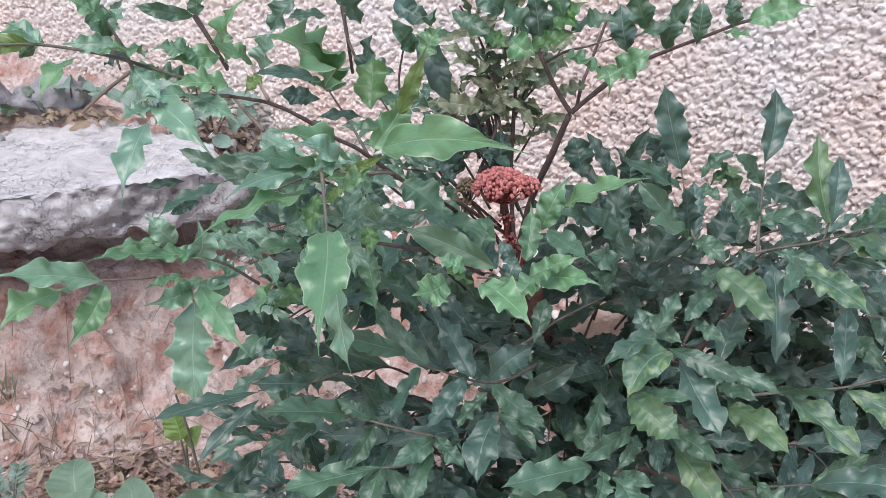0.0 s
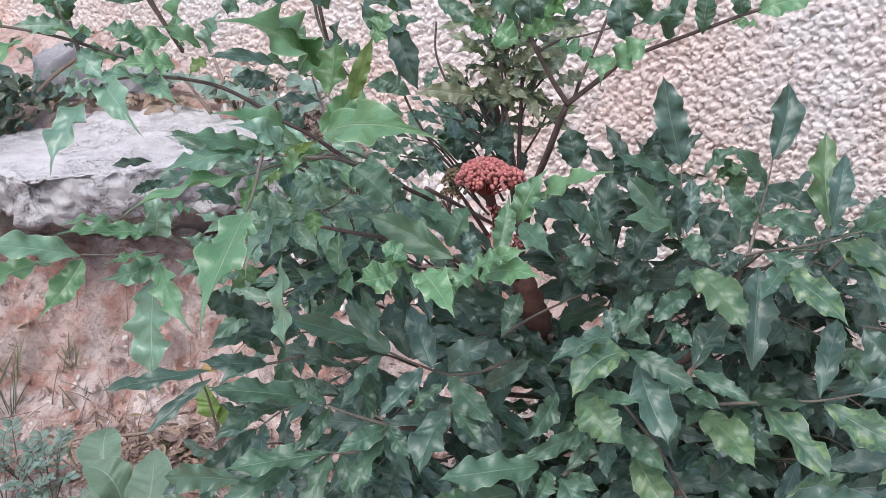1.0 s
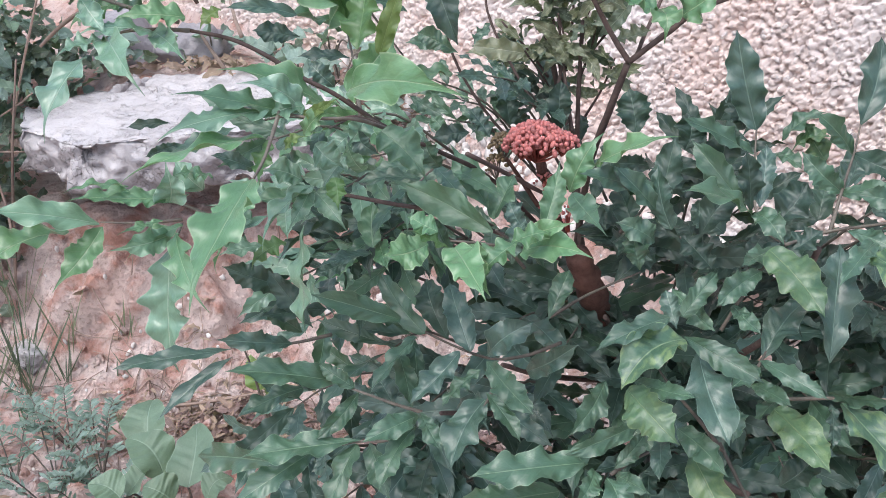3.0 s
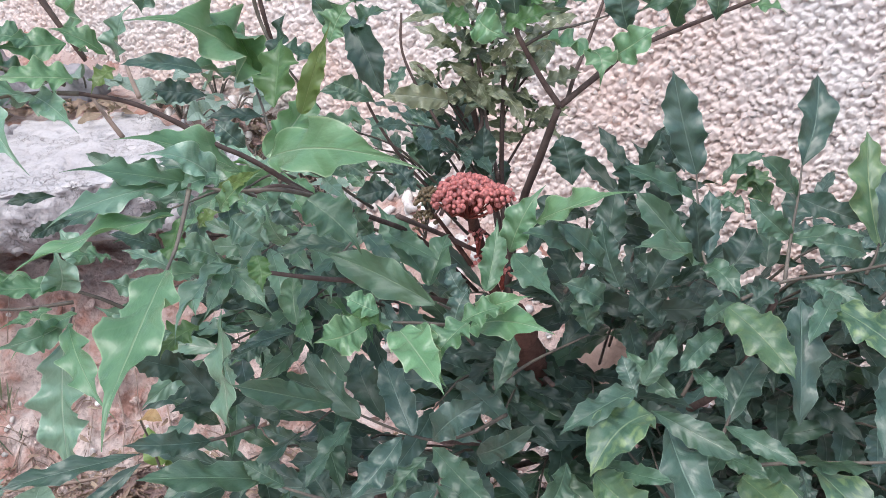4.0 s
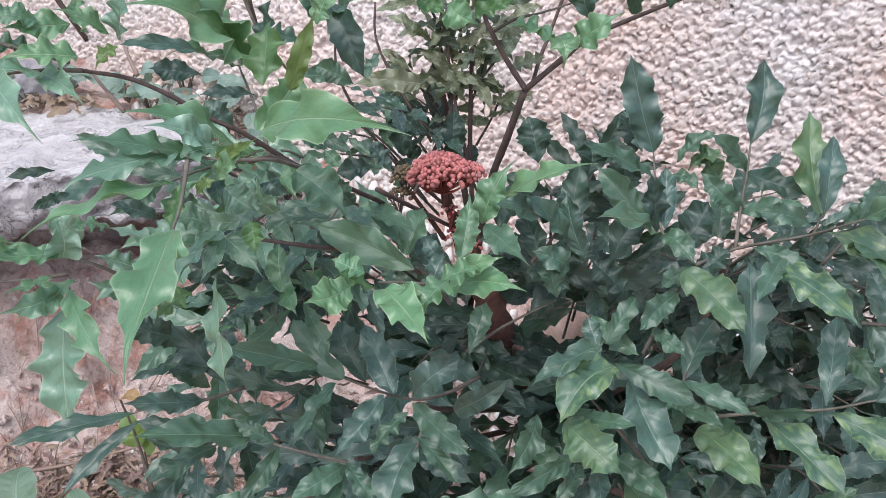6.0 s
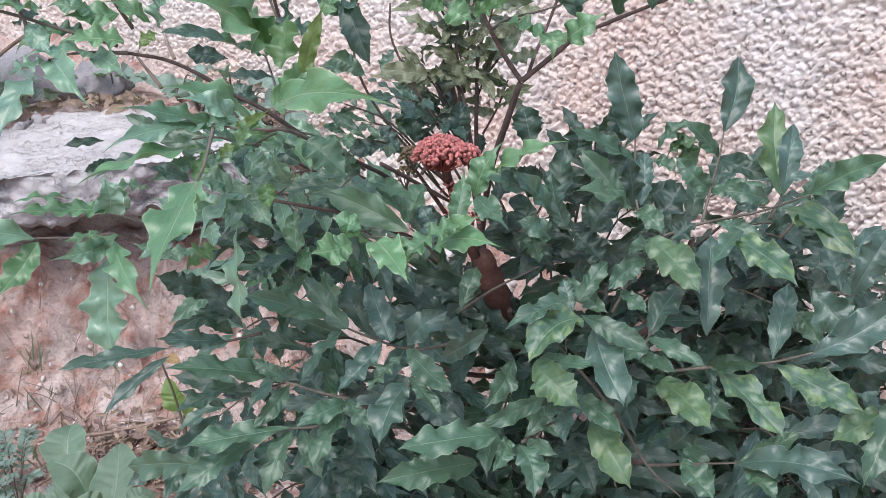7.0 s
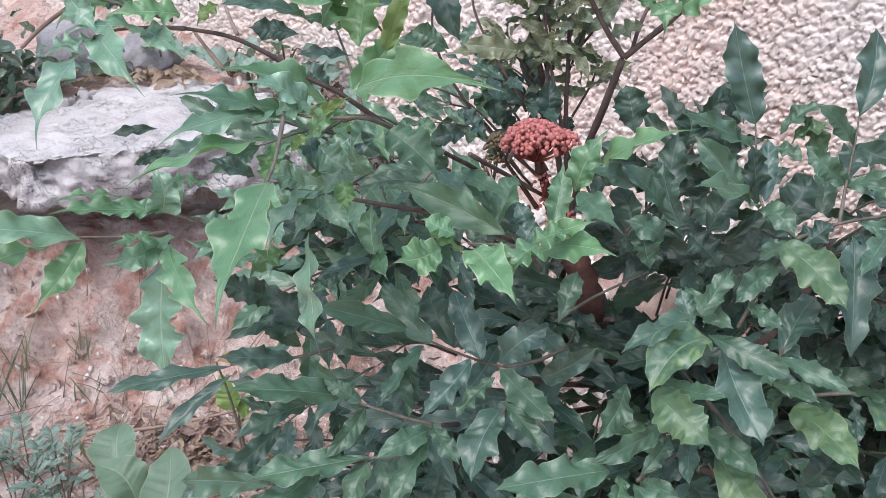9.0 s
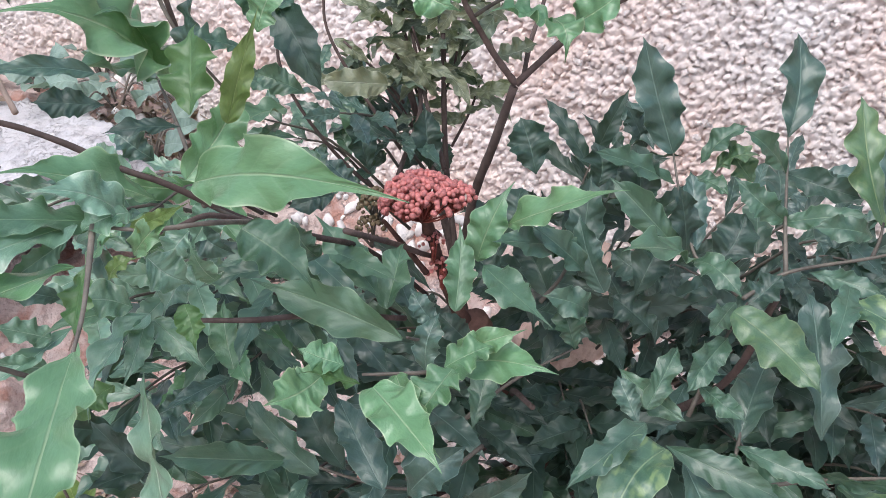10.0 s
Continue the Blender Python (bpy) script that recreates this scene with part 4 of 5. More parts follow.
blade(spray, (0.329, 1.44, 1.063), (0.359, 1.42, 1.142), 0.04, "mid")
blade(spray, (0.433, 1.46, 1.092), (0.421, 1.46, 1.137), 0.033, "mid")
spray = compound_leaf(shrub, (0.195, 1.425, 0.971), (0.173, 1.42, 1.006), (0.152, 1.41, 1.048), (0.143, 1.41, 1.07), (0.135, 1.4, 1.123))
blade(spray, (0.188, 1.4, 1.093), (0.252, 1.37, 1.115), 0.035, "mid")
blade(spray, (0.131, 1.38, 1.074), (0.193, 1.36, 1.098), 0.032, "deep")
blade(spray, (0.102, 1.36, 1.092), (0.138, 1.34, 1.071), 0.045, "light")
blade(spray, (0.065, 1.36, 1.1), (0.101, 1.34, 1.083), 0.031, "deep")
blade(spray, (0.02, 1.36, 1.129), (0.075, 1.33, 1.102), 0.034, "mid")
blade(spray, (0.125, 1.39, 1.084), (0.082, 1.37, 1.146), 0.043, "mid")
blade(spray, (0.145, 1.4, 1.071), (0.134, 1.4, 1.15), 0.046, "blue")
blade(spray, (0.153, 1.4, 1.074), (0.179, 1.38, 1.158), 0.044, "mid")
blade(spray, (0.162, 1.38, 1.102), (0.202, 1.37, 1.142), 0.048, "deep")
blade(spray, (-0.056, 1.35, 1.146), (-0.01, 1.33, 1.119), 0.037, "blue")
blade(spray, (0.09, 1.37, 1.127), (0.043, 1.35, 1.161), 0.041, "mid")
spray = compound_leaf(shrub, (0.152, 1.41, 1.048), (0.182, 1.41, 1.064), (0.215, 1.42, 1.07), (0.252, 1.43, 1.079))
blade(spray, (0.176, 1.45, 0.995), (0.22, 1.44, 1.01), 0.032, "olive")
blade(spray, (0.189, 1.43, 1.037), (0.151, 1.43, 1.054), 0.026, "olive")
spray = compound_leaf(shrub, (-0.107, 1.2, 1.167), (-0.109, 1.22, 1.123), (-0.092, 1.22, 1.08), (-0.06, 1.25, 1.015))
blade(spray, (-0.009, 1.537, 0.999), (-0.026, 1.499, 0.970), 0.024, "mid")
blade(spray, (-0.032, 1.415, 0.982), (-0.094, 1.379, 1.003), 0.029, "mid")
blade(spray, (0.024, 1.574, 0.943), (-0.051, 1.532, 0.955), 0.024, "olive")
blade(spray, (-0.002, 1.590, 0.862), (0.009, 1.659, 0.915), 0.040, "dmid")
blade(spray, (-0.031, 1.517, 0.836), (-0.044, 1.561, 0.866), 0.035, "blue")
blade(spray, (-0.071, 1.424, 0.892), (-0.102, 1.404, 0.911), 0.018, "mid")
blade(spray, (-0.052, 1.417, 0.868), (-0.083, 1.442, 0.889), 0.026, "dmid")
blade(spray, (-0.074, 1.550, 0.921), (-0.139, 1.486, 0.904), 0.041, "dmid")
blade(spray, (0.038, 1.585, 0.834), (0.000, 1.587, 0.856), 0.034, "dark")
blade(spray, (-0.021, 1.25, 1.089), (0.023, 1.22, 1.124), 0.031, "mid")
blade(spray, (-0.026, 1.25, 1.094), (-0.055, 1.22, 1.143), 0.031, "mid")
blade(spray, (-0.088, 1.2, 1.138), (-0.117, 1.15, 1.186), 0.033, "mid")
blade(spray, (-0.122, 1.15, 1.154), (-0.165, 1.12, 1.156), 0.019, "mid")
blade(spray, (-0.226, 1.08, 1.114), (-0.198, 1.05, 1.19), 0.043, "light")
blade(spray, (-0.146, 1.1, 1.186), (-0.18, 1.1, 1.143), 0.034, "mid")
blade(spray, (-0.091, 1.2, 1.063), (-0.075, 1.2, 1.126), 0.037, "dark")
blade(spray, (-0.052, 1.25, 1.067), (-0.092, 1.22, 1.087), 0.03, "mid")
blade(spray, (-0.01, 1.3, 1.01), (-0.056, 1.3, 1.033), 0.032, "mid")
blade(spray, (0.061, 1.4, 0.986), (-0.005, 1.38, 0.999), 0.037, "olive")
spray = compound_leaf(shrub, (-0.346, 1.05, 1.145), (-0.338, 1.04, 1.13), (-0.331, 1.03, 1.117))
blade(spray, (-0.345, 1.05, 1.148), (-0.363, 1.02, 1.192), 0.035, "mid")
blade(spray, (-0.344, 1.05, 1.146), (-0.326, 1.05, 1.188), 0.023, "mid")
blade(spray, (-0.251, 1.05, 1.17), (-0.307, 1.02, 1.186), 0.021, "mid")
blade(spray, (-0.248, 1.05, 1.17), (-0.248, 1.05, 1.205), 0.029, "mid")
blade(spray, (-0.396, 1, 1.149), (-0.428, 0.96, 1.168), 0.031, "light")
blade(spray, (-0.41, 1, 1.138), (-0.42, 1, 1.15), 0.024, "dmid")
spray = compound_leaf(shrub, (-0.254, 1.06, 1.17), (-0.238, 1.06, 1.141), (-0.224, 1.07, 1.111))
stem("branch", shrub, [(-0.216, 1.03, 1.088), (-0.173, 1.03, 1.08), (-0.14, 1.04, 1.061), (-0.107, 1.05, 1.036), (-0.079, 1.06, 1.018), (-0.034, 1.1, 0.969), (0.005, 1.16, 0.926), (0.039, 1.28, 0.852), (0.082, 1.48, 0.695)], .0019, .003, BARK)
stem("branch", shrub, [(-0.066, 1.02, 1.002), (-0.052, 1.05, 0.997), (-0.034, 1.1, 0.969)], .002, .0022, BARK)
stem("branch", shrub, [(-0.074, 1.05, 0.912), (-0.036, 1.08, 0.893), (0.003, 1.15, 0.856), (0.065, 1.3, 0.764)], .002, .003, BARK)
stem("branch", shrub, [(0.11, 1.55, 0.595), (0.14, 1.48, 0.801), (0.171, 1.44, 0.903), (0.193, 1.425, 0.968)], .0056, .0047, BARK)
stem("branch", shrub, [(0.026, 1.2, 0.912), (0.064, 1.3, 0.849), (0.087, 1.33, 0.823), (0.112, 1.4, 0.781)], .003, .003, BARK)
stem("branch", shrub, [(0.195, 1.425, 0.971), (0.245, 1.44, 1.009), (0.275, 1.45, 1.031), (0.325, 1.46, 1.051), (0.394, 1.46, 1.078), (0.453, 1.46, 1.1), (0.513, 1.46, 1.112)], .0042, .0022, BARK)
stem("branch", shrub, [(0.195, 1.425, 0.971), (0.173, 1.42, 1.006), (0.152, 1.41, 1.048), (0.143, 1.41, 1.07), (0.135, 1.4, 1.123)], .004, .0025, BARK)
stem("branch", shrub, [(0.204, 1.43, 0.978), (0.214, 1.46, 1.005), (0.228, 1.48, 1.035), (0.256, 1.5, 1.108)], .003, .002, BARK)
stem("branch", shrub, [(-0.254, 1.06, 1.17), (-0.238, 1.06, 1.141), (-0.225, 1.07, 1.108)], .003, .002, BARK)
stem("branch", shrub, [(-0.12, 1.25, 1.174), (-0.112, 1.25, 1.118), (-0.11, 1.28, 1.061)], .0028, .002, BARK)
stem("branch", shrub, [(0.044, 1.42, 0.831), (0.063, 1.5, 0.86), (0.089, 1.55, 0.921), (0.072, 1.58, 1.016), (0.09, 1.6, 1.094)], .0032, .0022, BARK)
stem("branch", shrub, [(0.113, 1.5, 0.851), (0.095, 1.55, 0.921), (0.083, 1.57, 1)], .003, .002, BARK)
stem("branch", shrub, [(-0.007, 1.5, 1.075), (-0.008, 1.5, 1.024), (0.018, 1.5, 0.961), (0.063, 1.5, 0.879)], .0016, .0022, BARK)
spray = compound_leaf(shrub, (0.579, 1.2, 0.747), (0.607, 1.2, 0.744), (0.622, 1.18, 0.749))
blade(spray, (0.622, 1.18, 0.749), (0.679, 1.22, 0.832), 0.051, "blue")
blade(spray, (0.614, 1.2, 0.744), (0.599, 1.25, 0.791), 0.04, "blue")
blade(spray, (0.586, 1.2, 0.743), (0.605, 1.1, 0.733), 0.039, "mid")
blade(spray, (0.6, 1.1, 0.655), (0.654, 1.08, 0.707), 0.038, "dark")
blade(spray, (0.556, 1.18, 0.724), (0.579, 1.12, 0.707), 0.036, "mid")
spray = compound_leaf(shrub, (0.685, 1.1, 0.658), (0.647, 1.06, 0.665), (0.618, 1.04, 0.656))
blade(spray, (0.636, 1.05, 0.659), (0.568, 1, 0.649), 0.041, "yell")
blade(spray, (0.648, 1.05, 0.674), (0.602, 0.98, 0.601), 0.044, "mid")
blade(spray, (0.585, 1.1, 0.599), (0.622, 1.05, 0.584), 0.044, "dark")
blade(spray, (0.63, 1.05, 0.786), (0.663, 1, 0.784), 0.042, "blue")
blade(spray, (0.661, 1.05, 0.73), (0.678, 1, 0.672), 0.044, "mid")
spray = compound_leaf(shrub, (0.542, 1.25, 0.798), (0.561, 1.25, 0.824), (0.579, 1.25, 0.856))
blade(spray, (0.561, 1.25, 0.852), (0.59, 1.2, 0.905), 0.033, "mid")
blade(spray, (0.54, 1.2, 0.851), (0.581, 1.12, 0.845), 0.045, "mid")
blade(spray, (0.554, 1.1, 0.793), (0.594, 1.05, 0.756), 0.055, "blue")
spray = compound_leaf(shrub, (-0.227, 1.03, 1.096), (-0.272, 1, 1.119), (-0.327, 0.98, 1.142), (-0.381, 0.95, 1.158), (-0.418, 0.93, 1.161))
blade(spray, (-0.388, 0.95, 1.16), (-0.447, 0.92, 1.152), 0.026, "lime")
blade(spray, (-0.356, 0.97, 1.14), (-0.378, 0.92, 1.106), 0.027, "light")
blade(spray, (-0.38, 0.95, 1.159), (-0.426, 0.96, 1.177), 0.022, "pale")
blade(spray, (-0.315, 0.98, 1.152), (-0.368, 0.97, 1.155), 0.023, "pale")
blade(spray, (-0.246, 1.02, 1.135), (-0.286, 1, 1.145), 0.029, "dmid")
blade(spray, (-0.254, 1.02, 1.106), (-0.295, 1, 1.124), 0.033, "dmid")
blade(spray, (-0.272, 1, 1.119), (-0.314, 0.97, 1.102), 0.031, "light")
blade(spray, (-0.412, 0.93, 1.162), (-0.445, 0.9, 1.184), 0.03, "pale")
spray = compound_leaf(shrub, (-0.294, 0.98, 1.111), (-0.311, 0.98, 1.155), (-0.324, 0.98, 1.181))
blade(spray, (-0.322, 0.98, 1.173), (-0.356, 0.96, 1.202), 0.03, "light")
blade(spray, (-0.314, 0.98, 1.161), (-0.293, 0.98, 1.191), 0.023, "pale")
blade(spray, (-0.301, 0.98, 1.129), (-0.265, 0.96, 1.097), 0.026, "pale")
stem("leaf_stalk", shrub, [(-0.217, 1.052, 1.081), (-0.200, 1.038, 1.067), (-0.180, 1.023, 1.051)], 0.0016, 0.0026, TWIG, 6, 0.1)
stem("leaf_stalk", shrub, [(-0.206, 1.107, 1.104), (-0.195, 1.091, 1.088), (-0.183, 1.076, 1.073)], 0.0016, 0.0026, TWIG, 6, 0.1)
stem("leaf_stalk", shrub, [(-0.365, 0.993, 1.078), (-0.344, 1.004, 1.097), (-0.320, 1.027, 1.115)], 0.0016, 0.0026, TWIG, 6, 0.1)

# ---- stems, flower head and inner foliage of the shrub ----
stem("branch", shrub, [(0.14, 1.52, 0.56), (0.10, 1.58, 0.80), (0.06, 1.57, 1.0)], 0.0058, 0.004, BARK)
stem("branch", shrub, [(0.13, 1.50, 0.62), (0.115, 1.55, 0.82), (0.12, 1.55, 1.0)], 0.0048, 0.003, BARK)
stem("branch", shrub, [(0.10, 1.56, 0.74), (0.0, 1.5, 0.86), (-0.06, 1.48, 0.98), (-0.05, 1.47, 1.08)], 0.0026, 0.0015, BARK)
stem("branch", shrub, [(0.24, 1.68, 0.30), (0.32, 1.45, 0.50), (0.40, 1.30, 0.66), (0.43, 1.24, 0.80)], 0.0062, 0.0038, BARK)
stem("branch", shrub, [(0.26, 1.70, 0.22), (0.30, 1.40, 0.38), (0.36, 1.20, 0.48), (0.37, 1.14, 0.52)], 0.0062, 0.0038, BARK)
stem("branch", shrub, [(0.22, 1.64, 0.36), (0.10, 1.40, 0.50), (0.06, 1.22, 0.62)], 0.0055, 0.0032, BARK)
stem("branch", shrub, [(0.24, 1.66, 0.32), (0.05, 1.42, 0.42), (-0.02, 1.20, 0.55)], 0.0055, 0.0032, BARK)
stem("branch", shrub, [(0.20, 1.60, 0.42), (0.18, 1.40, 0.60), (0.19, 1.22, 0.70)], 0.005, 0.003, BARK)

HEAD = Vector((0.093, 1.312, 0.905))
buds = random.Random(5)
ball_v, ball_f = lump(3, 2, 0.05)
bud_mesh = mesh_of("bud", ball_v, ball_f, BUD)
green_bud_mesh = mesh_of("bud", ball_v, ball_f, GREEN_BUD)
head = stem("flower_head", shrub, [(0.093, 1.325, 0.85), HEAD - Vector((0, 0, 0.03)), HEAD], 0.0048, 0.003, RED_BARK, 8, 0.1, "domed head of coral-red flower buds")


def bud_cluster(parent, centre, radius, height, count, mesh, size, stalk_material):
    stalks = Heap()
    root = centre - Vector((0, 0, height * 0.9 + 0.012))
    for i in range(count):
        r = math.sqrt((i + 0.5) / count)
        a = i * 2.39996 + buds.uniform(-0.2, 0.2)
        lift = height * (1 - r * r) - height * 0.45 * max(0.0, r - 0.78) / 0.22
        p = centre + Vector((math.cos(a) * r * radius, math.sin(a) * r * radius, lift + buds.uniform(-0.0022, 0.0022)))
        scale = size * buds.uniform(0.72, 1.18)
        put(new("bud", mesh), parent, Matrix.LocRotScale(p, Euler((buds.uniform(-1, 1), buds.uniform(-1, 1), 0)), (scale, scale, scale * 1.08)))
        if i % 5 == 0:
            v, f = tube([root, root.lerp(p, 0.55) - Vector((0, 0, height * 0.15)), p], 0.0013, 0.0008, 4, 2)
            stalks.add(v, f)
    return tagged(stalks.build("bud_stalk", [stalk_material], parent, tuple(root)), "", "", "", "stuff")


bud_cluster(head, HEAD + Vector((-0.003, 0, -0.008)), 0.042, 0.020, 290, bud_mesh, 0.0059, RED_STALK)
bud_cluster(head, HEAD + Vector((-0.020, -0.014, -0.010)), 0.025, 0.010, 70, bud_mesh, 0.0056, RED_STALK)
bud_cluster(head, HEAD + Vector((0.030, -0.008, -0.006)), 0.022, 0.009, 70, bud_mesh, 0.0056, RED_STALK)
low_head = stem("flower_head", shrub, [(0.09, 1.33, 0.80), (0.06, 1.325, 0.85), (0.050, 1.32, 0.868)], 0.0035, 0.002, RED_BARK, 6, 0.1, "small cluster of green-brown buds")
bud_cluster(low_head, Vector((0.042, 1.335, 0.882)), 0.017, 0.014, 60, green_bud_mesh, 0.0052, STALK)
bud_cluster(low_head, Vector((0.036, 1.325, 0.858)), 0.016, 0.012, 34, green_bud_mesh, 0.0050, STALK)
for x, y, z in ((0.098, 1.33, 0.835), (0.105, 1.335, 0.80), (0.125, 1.35, 0.78)):
    spur = stem("flower_spur", shrub, [(x, y + 0.02, z - 0.03), (x, y, z)], 0.003, 0.002, RED_STALK, 6, 0.1, "crimson spur with small buds")
    bud_cluster(spur, Vector((x, y, z)), 0.014, 0.012, 18, bud_mesh, 0.0045, RED_STALK)

ROUGH_FORMS = [leaf_form(100 + i, 0.08 + 0.02 * (i % 3), 1.0 + 0.06 * i, 4 + i % 3, 30, 6, 0.06, 0.14, False, 0.42) for i in range(9)]
THIN_FORMS = [leaf_form(200 + i, 0.12, 1.0 + 0.05 * i, 3, 10, 4, 0.10, 0.06, True) for i in range(5)]
SOFT_FORMS = [leaf_form(220 + i, 0.05, 0.8 + 0.06 * i, 3, 14, 6, 0.08, 0.10, True, 0.6) for i in range(6)]
CURLY_FORMS = [leaf_form(260 + i, 0.10, 0.95 + 0.06 * i, 3, 18, 6, 0.12, 0.22, False, 0.5) for i in range(6)]
SCRAP_FORMS = [leaf_form(240 + i, 0.05, 1.0 + 0.05 * i, 3, 10, 4, 0.22, 0.3, True) for i in range(6)]


def heap_leaf(heap, base, tip, width, slot, rng, forms, roll=0.0, spread=24):
    v, f, uv = rng.choice(forms)
    heap.add(v, f, leaf_pose(base, tip, width, roll, rng, (-0.05, -0.60, 0.80), spread), uv, slot)


def fill_spray(heap, start, finish, rng, slots, size=0.105):
    """One pinnate leaf of the inner foliage: a thin stalk with paired leaflets and one at its end."""
    start, finish = Vector(start), Vector(finish)
    middle = start.lerp(finish, 0.55) + Vector((0, 0, 0.03))
    line = smooth_line([start, middle, finish], 4)
    v, f = tube([start, middle, finish], 0.0025, 0.0012, 5, 4)
    heap.add(v, f, None, None, 0)
    way = (finish - middle).normalized()
    side = way.cross(Vector((0, -0.4, 0.9))).normalized()
    slot = rng.choice(slots)
    heap_leaf(heap, finish, finish + (way + Vector((0, 0, -0.25))).normalized() * size * rng.uniform(0.9, 1.3), size * rng.uniform(0.28, 0.38), slot, rng, ROUGH_FORMS)
    for k in (3, 5, 7):
        p = line[k]
        for s in (-1, 1):
            if rng.random() < 0.1:
                continue
            d = (way * rng.uniform(0.35, 0.8) + side * s + Vector((0, 0, rng.uniform(-0.35, 0.25)))).normalized()
            heap_leaf(heap, p, p + d * size * rng.uniform(0.8, 1.3), size * rng.uniform(0.26, 0.37), slot, rng, ROUGH_FORMS)


fill = random.Random(21)
inner = Heap()
# the first tone carries the shade inside the shrub as colour
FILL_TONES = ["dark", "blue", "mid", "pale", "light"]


def scatter_sprays(count, xr, zr, yfun, slots, size=0.105, top=9.0):
    for _ in range(count):
        x, z = fill.uniform(*xr), fill.uniform(*zr)
        y = yfun(x, z) + fill.uniform(0.0, 0.28)
        tip = Vector((x, y, min(z, top)))
        root = Vector((0.24 + (x - 0.24) * 0.45, 1.62, max(0.12, z * 0.8)))
        way = (tip - root)
        start = tip - way.normalized() * min(way.length, fill.uniform(0.14, 0.24))
        fill_spray(inner, start, tip, fill, slots, size)


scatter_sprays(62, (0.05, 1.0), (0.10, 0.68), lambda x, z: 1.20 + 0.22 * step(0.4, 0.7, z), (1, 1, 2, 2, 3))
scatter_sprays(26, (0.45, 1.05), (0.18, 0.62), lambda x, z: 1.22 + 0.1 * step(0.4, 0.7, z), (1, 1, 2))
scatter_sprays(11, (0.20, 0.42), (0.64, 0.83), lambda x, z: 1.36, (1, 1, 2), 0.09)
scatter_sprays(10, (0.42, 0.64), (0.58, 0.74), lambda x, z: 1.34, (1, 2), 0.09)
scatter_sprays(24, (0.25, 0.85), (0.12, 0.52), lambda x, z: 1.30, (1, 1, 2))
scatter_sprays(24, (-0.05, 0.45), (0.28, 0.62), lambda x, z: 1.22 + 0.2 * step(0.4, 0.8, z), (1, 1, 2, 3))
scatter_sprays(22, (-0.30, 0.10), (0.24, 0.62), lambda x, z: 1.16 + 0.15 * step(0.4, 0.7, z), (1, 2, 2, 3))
scatter_sprays(15, (-0.32, 0.02), (0.68, 0.95), lambda x, z: 1.17, (3, 4, 4, 5), 0.085)
scatter_sprays(4, (-0.40, -0.2), (0.3, 0.46), lambda x, z: 1.30, (1, 2, 2, 3))
# dark backing sprays, added to cut ground bounce and darken the gaps
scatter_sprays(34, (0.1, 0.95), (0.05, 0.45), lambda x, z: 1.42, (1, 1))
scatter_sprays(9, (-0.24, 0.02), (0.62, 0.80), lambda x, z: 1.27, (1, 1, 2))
scatter_sprays(9, (-0.15, 0.07), (0.85, 0.97), lambda x, z: 1.40, (1, 2, 2, 3), 0.062)
scatter_sprays(3, (0.28, 0.60), (0.74, 0.85), lambda x, z: 1.44, (1, 1, 2), 0.075)
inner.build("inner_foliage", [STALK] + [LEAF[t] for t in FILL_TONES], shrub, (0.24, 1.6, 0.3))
tagged(shrub.children[-1], "dense inner foliage with shade put into its dark green", "", "", "stuff")

# ---- slender shoot with olive leaves above the flower ----
shoot = thing("slender_shoot", (0.12, 1.60, 0.55), "slender shoot with small narrow olive-green leaves", "shoot")
olive = random.Random(9)
for node, count in (((0.055, 1.57, 1.02), 13), ((0.10, 1.57, 1.06), 15), ((0.14, 1.56, 1.0), 13), ((0.005, 1.54, 1.0), 11), ((0.165, 1.58, 0.94), 10), ((0.075, 1.59, 0.95), 9),
                    ((0.03, 1.55, 1.11), 12), ((0.12, 1.56, 1.13), 12), ((0.085, 1.55, 1.01), 10), ((0.19, 1.56, 1.04), 9), ((0.04, 1.53, 0.96), 8), ((0.15, 1.53, 1.08), 10)):
    node = Vector(node)
    root = Vector((0.10 + (node.x - 0.10) * 0.35, 1.58, node.z - 0.09))
    rib = stem("shoot_stem", shoot, [tuple(root), tuple(root.lerp(node, 0.5) + Vector((0.004, 0, 0))), tuple(node)], 0.0022, 0.0013, BARK, 6, 0.1)
    for i in range(count - 1):
        along = olive.uniform(0.35, 1.0)
        base = root.lerp(node, along) + Vector((olive.gauss(0, 0.007), olive.gauss(0, 0.007), olive.gauss(0, 0.006)))
        d = Vector((olive.gauss(0, 0.9), olive.gauss(-0.35, 0.5), olive.gauss(-0.15, 0.55))).normalized()
        tip = base + d * olive.uniform(0.036, 0.07)
        tone = olive.choice(("olive", "olive", "olive", "moss"))
        key = ("curly", tone, i % 6)
        if key not in SHAPES:
            v, f, uv = CURLY_FORMS[i % 6]
            SHAPES[key] = mesh_of("leaflet", v, f, LEAF[tone], True, uv)
        put(new("leaflet", SHAPES[key]), rib, leaf_pose(base, tip, olive.uniform(0.014, 0.023), 0, olive, (-0.05, -0.66, 0.75), 35))

